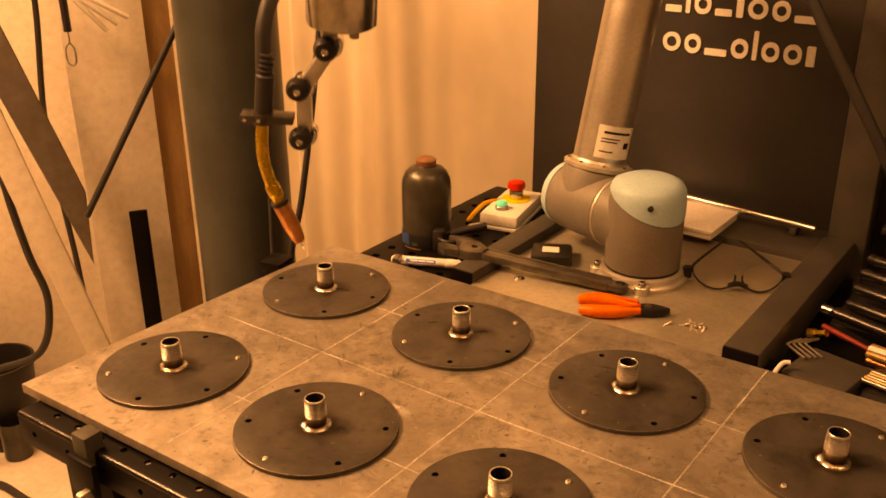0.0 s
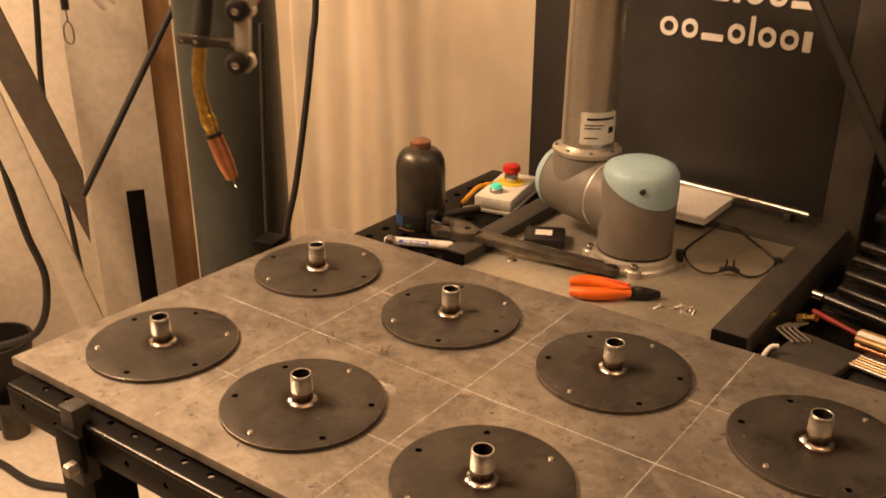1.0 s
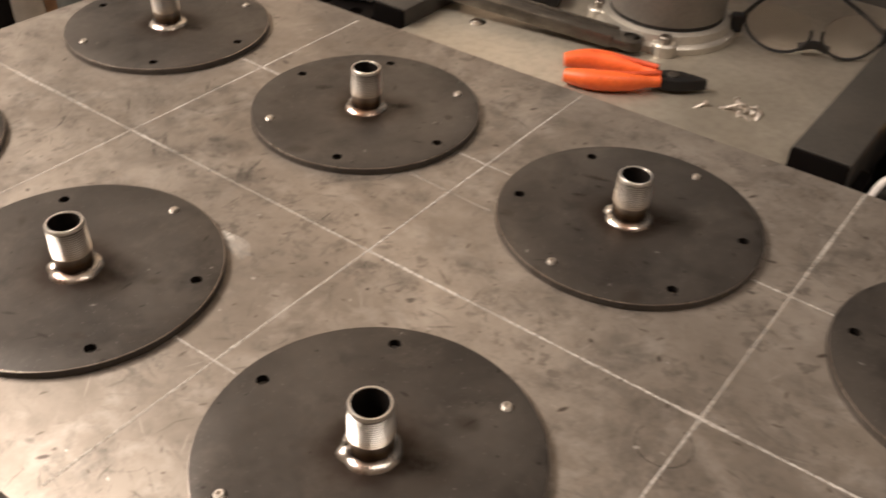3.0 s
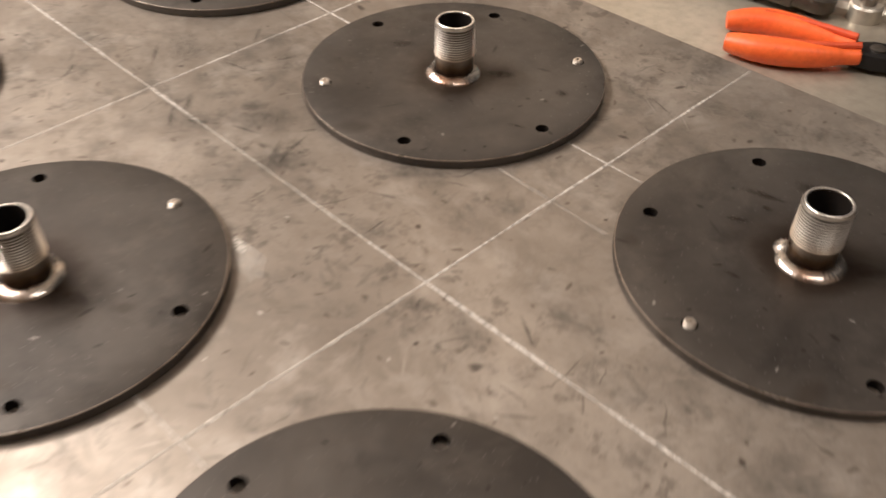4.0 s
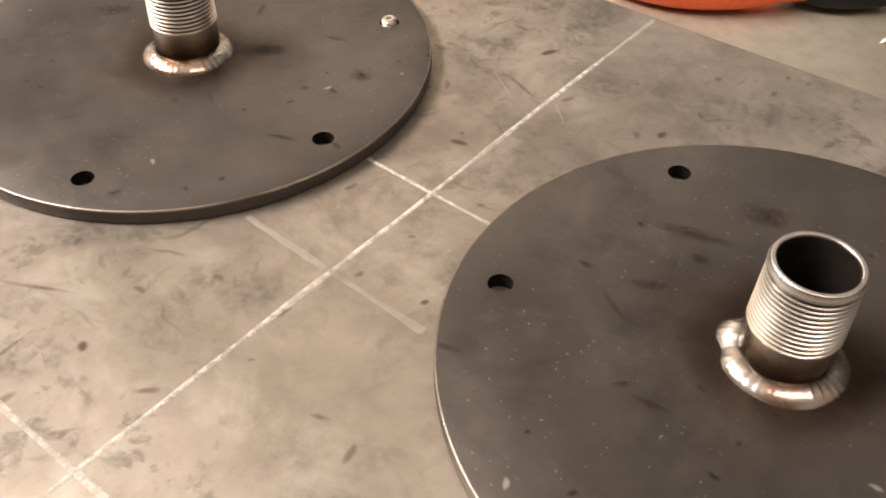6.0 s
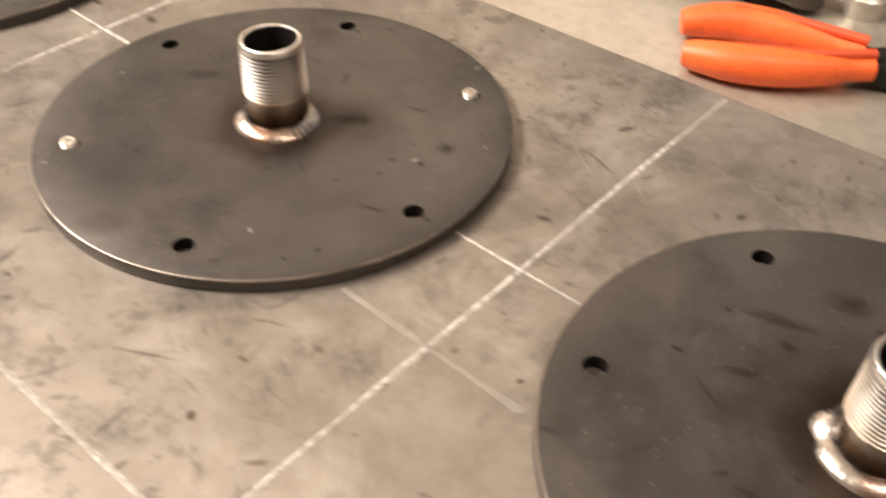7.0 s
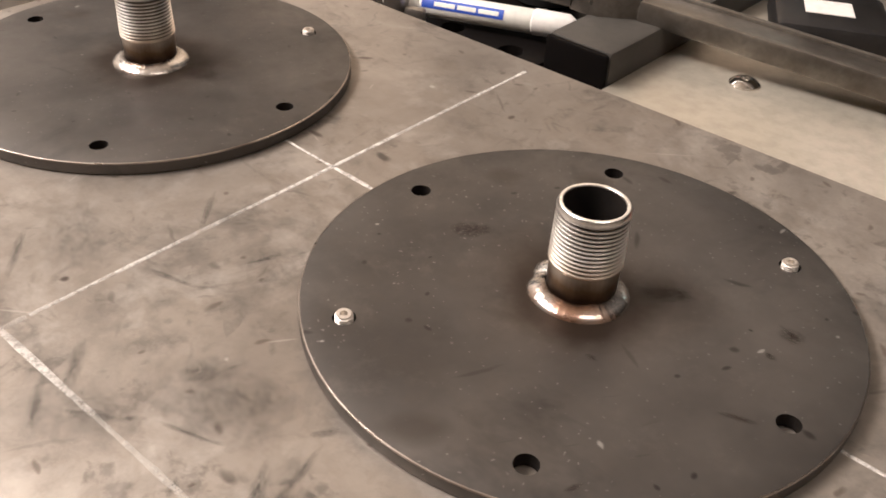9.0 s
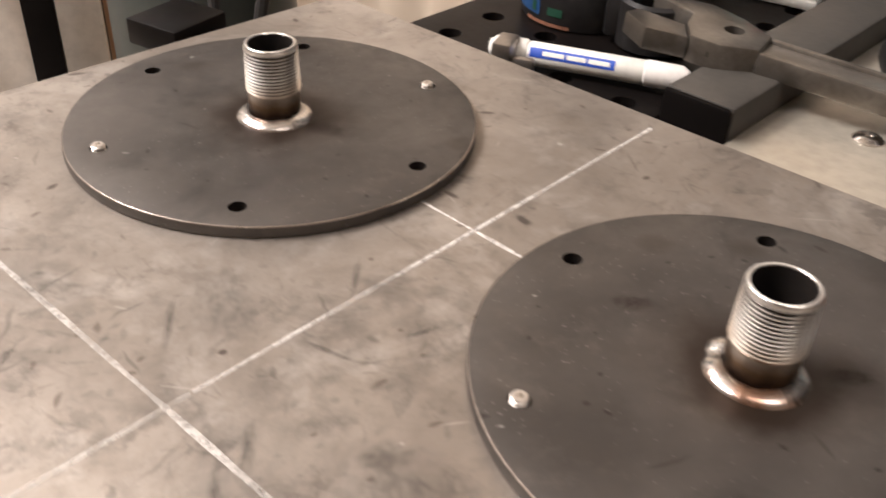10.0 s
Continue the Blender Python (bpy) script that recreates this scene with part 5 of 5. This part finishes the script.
def right_side():
    p = thing("steel_upright", "dark steel box upright of the cart", "post")
    part("column", box(0.5535, 0.617, 0.6605, 0.716, 0.0, 2.3, 0.004), "bar", p)
    b = thing("dark_cabinet", "dark steel cabinet wall beside the upright", "cabinet")
    part("panel", box(0.618, 1.7, 0.702, 0.73, 0.0, 2.3, 0.002), "board", b)
    for k in range(4):
        part("shelf_edge", box(0.64, 1.68, 0.64, 0.7018, 0.93 + 0.06 * k, 0.942 + 0.06 * k, 0.002), "dark", b)
    t = thing("tool_tray", "black steel tool tray beside the table", "tray")
    part("tray_floor", box(0.619, 1.4, 0.178, 0.635, 0.82, 0.832, 0.001), "black", t)
    part("tray_rim", box(0.619, 1.4, 0.178, 0.186, 0.8325, 0.872, 0.001), "black", t)
    part("tray_leg", box(1.3, 1.36, 0.3, 0.36, 0.0, 0.8195, 0.002), "black", t)
    part("tray_leg", box(0.64, 0.7, 0.3, 0.36, 0.0, 0.8195, 0.002), "black", t)
    tagged(part("slanted_hose", sweep([(0.36, 0.52, 1.56), (0.45, 0.51, 1.42), (0.53, 0.5, 1.29), (0.66, 0.5, 1.085), (0.76, 0.5, 0.92), (0.79, 0.5, 0.845)], 0.009, 12), "rubber"), "black hose slanting down to the tool tray", "hose")


def lying(name, label, category, a, b, r, material, group="", taper=1.0):
    n = (Vector(b) - Vector(a)).length
    ob = part(name, lathe([(0.0, 0), (r * 0.7, 0.0), (r, r * 0.5), (r * taper, n - r * 0.5), (r * 0.7 * taper, n), (0, n)], 14, along(a, b)), material)
    return tagged(ob, label, category, group)


def tray_tools():
    case = thing("key_case", "flat dark plastic case holding bent hexagon keys in the tray", "tool case", pose(0.672, 0.245, 0.8325, 0, 0, -12))
    part("tray_half", box(-0.045, 0.045, -0.045, 0.045, 0.0, 0.026, 0.004), "dark", case)
    lid = bmesh.new()
    add_box(lid, -0.043, 0.044, -0.043, 0.044, 0.0265, 0.043, 0.006)
    for v in lid.verts:
        v.co.z += 0.004 * noise.noise(v.co * 25) + 0.05 * v.co.y
    part("lid", lid, "bar", case, "dull grey bulging lid")
    for k in range(4):
        a = Vector((0.612 + 0.006 * k, 0.27 + 0.007 * k, 0.883 - 0.001 * k))
        bm = sweep([a + Vector((0.012, 0.022, 0.002)), a + Vector((0.002, 0.004, 0.001)), a, a + Vector((0.004, -0.004, 0)), a + Vector((0.03, -0.021, -0.003))], 0.0018, 8, 6)
        tagged(part("hex_key", bm, "toolsteel"), "bent steel hexagon key lying on the dark case", "hex key", "hexagon keys in the tray")
    tagged(part("pale_hook", sweep([(0.618, 0.187, 0.866), (0.6205, 0.2, 0.878), (0.6245, 0.212, 0.884), (0.632, 0.217, 0.885)], 0.0032, 10), "paper"), "pale bent plastic hook at the tray's rim", "hook")
    for k, (m, dy, dz) in enumerate((("dullbrass", 0, 0), ("paper", 0.011, 0.002), ("dullbrass", 0.022, 0), ("copper", 0.006, -0.013), ("dullbrass", 0.018, -0.012))):
        lying("filler_rod", "thick bright filler rod in the tool tray", "rod", (0.705, 0.318 + dy, 0.877 + dz), (0.94, 0.283 + dy, 0.877 + dz), 0.0055, m, "filler rods in the tray")
    for k in range(5):
        lying("thin_rod", "thin brassy rod in the tool tray", "rod", (0.712, 0.252 + 0.0075 * k, 0.872), (0.93, 0.214 + 0.0075 * k, 0.872), 0.0032, "dullbrass" if k % 2 else "toolsteel", "thin rods in the tray")
    lying("red_tool", "slim red handled tool in the tool tray", "tool", (0.636, 0.352, 0.884), (0.735, 0.318, 0.876), 0.0042, "dullred", "", 0.7)
    tagged(part("brass_fitting", lathe([(0.007, 0), (0.007, 0.012), (0.0045, 0.014), (0.0045, 0.026), (0.006, 0.027), (0.006, 0.03)], 6, along((0.622, 0.338, 0.874), (0.644, 0.33, 0.884))), "brass"), "small brass fitting in the tool tray", "fitting")
    sock = thing("socket_handle", "black handled tool with a bright socket end", "tool")
    part("socket", rod((0.618, 0.41, 0.884), (0.637, 0.405, 0.884), 0.0065, 16, None, 0.002), "chrome", sock, "bright socket end")
    part("handle", rod((0.6372, 0.405, 0.884), (0.82, 0.36, 0.878), 0.009, 16, None, 0.003), "gloss", sock)
    for k in range(4):
        lying("long_screwdriver", "long black handled screwdriver in the tool tray", "tool", (0.64, 0.47 + 0.036 * k, 0.873 + 0.012 * k), (0.95, 0.40 + 0.036 * k, 0.87 + 0.012 * k), 0.009, "gloss", "black handles in the tray", 0.8)
    tagged(part("tray_insert", box(0.63, 1.35, 0.42, 0.63, 0.8325, 0.858, 0.004), "dark"), "black foam insert in the tool tray", "insert")
    tagged(part("rod_block", box(0.72, 1.3, 0.205, 0.36, 0.8325, 0.862, 0.004), "dark"), "black block under the rods in the tray", "block")


# ---- the back of the workshop ----
def curtain():
    bm = bmesh.new()
    cols, rows = 120, 12
    grid = []
    for i in range(cols + 1):
        x = -1.2 + 1.19 * i / cols
        u = i / cols
        amp = 0.05 * max(0.0, 1 - u * 1.28) ** 0.85 + 0.0002
        y = 0.80 + amp * math.sin(39 * u + 4 * math.sin(5 * u)) + 0.3 * amp * math.sin(87 * u + 1.3)
        grid.append([bm.verts.new((x + 0.01 * math.sin(j * 0.9 + 20 * u) * (1 - u), y + 0.004 * math.sin(j * 0.8 + 9 * u), 0.02 + 2.4 * j / rows)) for j in range(rows + 1)])
    for a, b in zip(grid, grid[1:]):
        for j in range(rows):
            bm.faces.new((a[j], b[j], b[j + 1], a[j + 1]))
    bmesh.ops.recalc_face_normals(bm, faces=bm.faces[:])
    bmesh.ops.solidify(bm, geom=bm.faces[:], thickness=0.003)
    tagged(part("cream_curtain", bm, "ply"), "cream hanging sheet with soft vertical folds and stains", "curtain")


def gas_cylinder():
    g = thing("gas_cylinder", "tall grey-green steel gas cylinder standing on the floor", "gas cylinder", pose(-0.517, 0.299, 0))
    part("body", lathe([(0.09, 0), (0.097, 0.01), (0.0985, 0.03), (0.0985, 1.45), (0.092, 1.5), (0.07, 1.54), (0.042, 1.57), (0.03, 1.58)], 56), "bottlegreen", g)
    part("neck_ring", lathe([(0.031, 1.58), (0.034, 1.585), (0.034, 1.62), (0.026, 1.625)], 28), "oxide", g)


def boards():
    turn = 57.0
    b = thing("white_upright_board", "tall white-painted board standing upright", "board", pose(-0.875, 0.262, 0, 0, 0, turn))
    part("plank", box(-0.081, 0.089, 0.0, 0.018, 0.0, 2.3, 0.002), "paint", b)
    w = thing("timber_stud", "rough brown timber stud with dark knots", "timber post", pose(-0.833, 0.363, 0, 0, 0, turn))
    part("beam", box(-0.017, 0.0385, 0.0, 0.05, 0.0, 2.3, 0.003), "wood", w)
    part("edge_strip", box(-0.028, -0.0175, 0.008, 0.041, 0.0, 2.3, 0.002), "wood_shade", w)
    k = thing("flat_steel_strip", "flat black strip leaning against the white board", "slat", pose(-0.815, 0.248, 0, 0, 0, turn))
    part("strip", box(-0.0197, 0.0197, -0.004, 0.005, 0.0, 0.774, 0.001), "black", k)
    # the dark wedge is added for the shaded underside of a leaning board
    br = thing("batten_and_shade", "dark wedge for the shade under a leaning board, with a pale batten", "timber brace", frame_of((-0.841, 0.083, 0), (0.545, 0.839, 0), (0, 0, 1)))
    for name, outline, y0, y1, paint, what in (("gusset", [(0.045, 0.69), (0.052, 0.85), (-0.225, 1.8), (-0.31, 1.8)], -0.006, 0.016, "wood_shade", ""), ("pale_batten", [(0.11, 0.0), (0.16, 0.0), (-0.26, 1.8), (-0.32, 1.8)], 0.018, 0.04, "paint", "pale painted batten behind the dark wedge")):
        bm = punched(outline, [], -y1, -y0, 0.002)
        bmesh.ops.transform(bm, matrix=pose(0, 0, 0, 90), verts=bm.verts)
        part(name, bm, paint, br, what)
    p = thing("leaning_board", "pale board leaning behind the batten", "board", pose(-1.353, 0.34, 0, 0, 0, turn))
    part("sheet", box(-0.25, 0.345, 0.1, 0.112, 0.0, 2.1, 0.002, pose(0, 0, 0, 4)), "paint", p)


def cables():
    tagged(part("thin_black_pole", rod((-0.524, 0.452, 1.548), (-0.771, 0.095, 0.819), 0.007, 12), "rubber"), "thin straight black pole leaning before the board", "pole")
    tagged(part("hanging_cable", sweep([(-1.031, 0.222, 2.241), (-1.029, 0.219, 1.5), (-1.034, 0.217, 1.214), (-1.047, 0.199, 0.936), (-1.035, 0.21, 0.61), (-1.042, 0.217, 0.371), (-1.066, 0.201, 0.279), (-1.096, 0.181, 0.12), (-1.146, 0.151, 0.008)], 0.007, 10), "rubber"), "thin black cable hanging down", "cable", "hanging cables")
    tagged(part("hanging_cable", sweep([(-1.165, 0.086, 2.159), (-1.148, 0.103, 1.309), (-1.134, 0.119, 0.849), (-1.121, 0.138, 0.639), (-1.109, 0.16, 0.496), (-1.148, 0.132, 0.352), (-1.271, 0.037, 0.282), (-1.301, 0.017, 0.12), (-1.351, -0.013, 0.008)], 0.0095, 10), "rubber"), "black cable hanging down", "cable", "hanging cables")
    tagged(part("hanging_cable", sweep([(-0.246, 0.324, 2.159), (-0.259, 0.295, 1.339), (-0.264, 0.275, 1.155), (-0.269, 0.225, 0.929), (-0.283, 0.197, 0.802), (-0.296, 0.16, 0.519), (-0.328, 0.078, 0.281), (-0.358, 0.058, 0.12), (-0.408, 0.028, 0.008)], 0.006, 10), "rubber"), "black cable hanging beside the gas cylinder", "cable", "hanging cables")
    tagged(part("hanging_cable", sweep([(-0.275, 0.171, 1.216), (-0.281, 0.166, 1.06), (-0.287, 0.16, 0.847), (-0.291, 0.152, 0.519), (-0.246, 0.127, 0.279), (-0.276, 0.107, 0.12), (-0.326, 0.077, 0.008)], 0.005, 10), "rubber"), "thin dark cable in front of the gas cylinder", "cable", "hanging cables")
    tagged(part("floor_cable", sweep([(-1.75, -0.02, 0.01), (-1.3, -0.03, 0.01), (-1.19, -0.007, 0.01), (-1.05, 0.0, 0.01), (-0.9, 0.06, 0.01), (-0.6, 0.1, 0.01), (-0.2, 0.3, 0.01)], 0.01, 10), "rubber"), "black cable lying on the concrete floor", "cable", "cables on the floor")
    for k in range(3):
        tagged(part("floor_cable", sweep([(-0.9 + 0.02 * k, -0.25, 0.007), (-0.72, -0.07 - 0.03 * k, 0.007), (-0.5, 0.03 - 0.035 * k, 0.007), (-0.2, 0.02 - 0.05 * k, 0.007)], 0.0055, 8), "rubber"), "thin black cable lying on the concrete floor", "cable", "cables on the floor")
    ch = thing("hanging_hook", "dark strap with a wire loop hanging down", "hook")
    part("strap", rod((-0.794, 0.134, 3.099), (-0.794, 0.134, 1.191), 0.008, 8), "dark", ch)
    part("loop", sweep([(-0.794, 0.134, 1.192), (-0.794, 0.134, 1.171), (-0.799, 0.127, 1.158), (-0.799, 0.127, 1.132), (-0.794, 0.134, 1.124), (-0.79, 0.14, 1.132), (-0.79, 0.14, 1.156), (-0.794, 0.134, 1.17)], 0.0018, 8, 6), "toolsteel", ch)
    for k in range(3):
        lying("pale_stick", "pale welding stick hung before the white board", "stick", (-0.822 - 0.016 * k, 0.093 - 0.016 * k, 1.338), (-0.753 + 0.012 * k, 0.195 + 0.018 * k, 1.187 + 0.012 * k), 0.005, "paper", "pale sticks before the board")


def buckets():
    b = thing("black_bucket", "black open plastic bucket on the floor", "bucket", pose(-1.39, 0.135, 0))
    part("shell", lathe([(0.0, 0.0), (0.072, 0.0), (0.092, 0.235), (0.097, 0.236), (0.097, 0.25), (0.09, 0.25), (0.07, 0.01), (0, 0.01)], 40), "dark", b)
    c = thing("steel_can", "small dark open can on the floor", "can", pose(-1.30, 0.10, 0))
    part("shell", lathe([(0.0, 0.0), (0.036, 0.0), (0.036, 0.105), (0.039, 0.107), (0.039, 0.112), (0.034, 0.112), (0.034, 0.006), (0, 0.006)], 32), "oxide", c)


# ---- put it together ----
curtain()
gas_cylinder()
boards()
cables()
buckets()
table_stains(welding_table())
cart()
sign_board()
right_side()
ARM, UPPER, FORE = robot()
TORCH = torch()
DISCS = [
    (0.0, -0.002, 71, "dark steel disc with a freshly welded threaded pipe"),
    (0.2495, 0.0, 55, "dark steel disc with threaded pipe beside the cart plate"),
    (0.497, 0.002, 79, "dark steel disc with threaded pipe and browned weld"),
    (0.746, -0.004, 68, "dark steel disc with threaded pipe near the tool tray"),
    (0.001, -0.2895, 50, "dark steel disc with threaded pipe at the table corner"),
    (0.2435, -0.2805, 90, "dark steel disc with threaded pipe beside a pale patch"),
    (0.4915, -0.2745, 60.5, "dark steel disc with threaded pipe near the front rail"),
    (0.7335, -0.269, 41, "dark steel disc with threaded pipe on the steel table"),
]
for n, (x, y, turn, label) in enumerate(DISCS):
    disc(x, y, turn, n + 1, label)
chalk_lines()
clamp_post()
edge_block()
brass_hand_nut()
gas_bottle()
spool_clamp()
stop_box()
amber_lead()
marker()
wrench()
tape_measure()
pliers()
loose_screws()
glasses()
paper_box()
steel_rod()
tray_tools()


# ---- what moves: the torch lifts away and the arm follows ----
def motions():
    side, away = Vector((0.804, 0.594, 0)), Vector((-0.594, 0.804, 0))
    path = [(0.0, -0.029, -0.022, 0.983, 4), (0.2, -0.034, -0.026, 1.012, 5), (0.5, -0.045, -0.033, 1.03, 8), (0.7, -0.061, -0.045, 1.038, 8), (1.0, -0.096, -0.071, 1.047, 6),
            (1.3, -0.122, -0.09, 1.05, 0), (1.6, -0.132, -0.098, 1.05, -1), (1.9, -0.140, -0.103, 1.055, -1), (2.3, -0.142, -0.105, 1.10, -1), (3.0, -0.142, -0.105, 1.13, -1), (10.0, -0.142, -0.105, 1.13, -1)]
    swing = {0.0: 12, 0.2: 12, 0.5: 11, 0.7: 8, 1.0: 1, 1.3: -5, 1.6: -7, 1.9: -8, 2.3: -8, 3.0: -8, 10.0: -8}
    tip = {0.0: 9, 0.2: 9, 0.5: 8, 0.7: 5}
    torch_rows, upper_rows, fore_rows = [], [], []
    hub = AX * REACH + Vector((0, 0, HUB))
    for t, x, y, z, roll in path:
        m = Matrix(((side.x, away.x, 0, x), (side.y, away.y, 0, y), (0, 0, 1, z), (0, 0, 0, 1))) @ pose(0, 0, 0, tip.get(t, 0), roll, 0)
        torch_rows.append((t, m))
        a = radians(swing[t])
        tube = Vector((0, 0, 1)) * math.cos(a) + SWING * math.sin(a)
        upper_rows.append((t, frame_of(hub, AX, tube)))
        elbow = hub + tube * 0.425 - AX * 0.105
        wrist = m @ Vector((0.06, 0.01, 0.45)) - FOOT
        fore_rows.append((t, frame_of(elbow, AX, wrist - elbow)))
    walk(TORCH, torch_rows)
    walk(UPPER, upper_rows)
    walk(FORE, fore_rows)


motions()
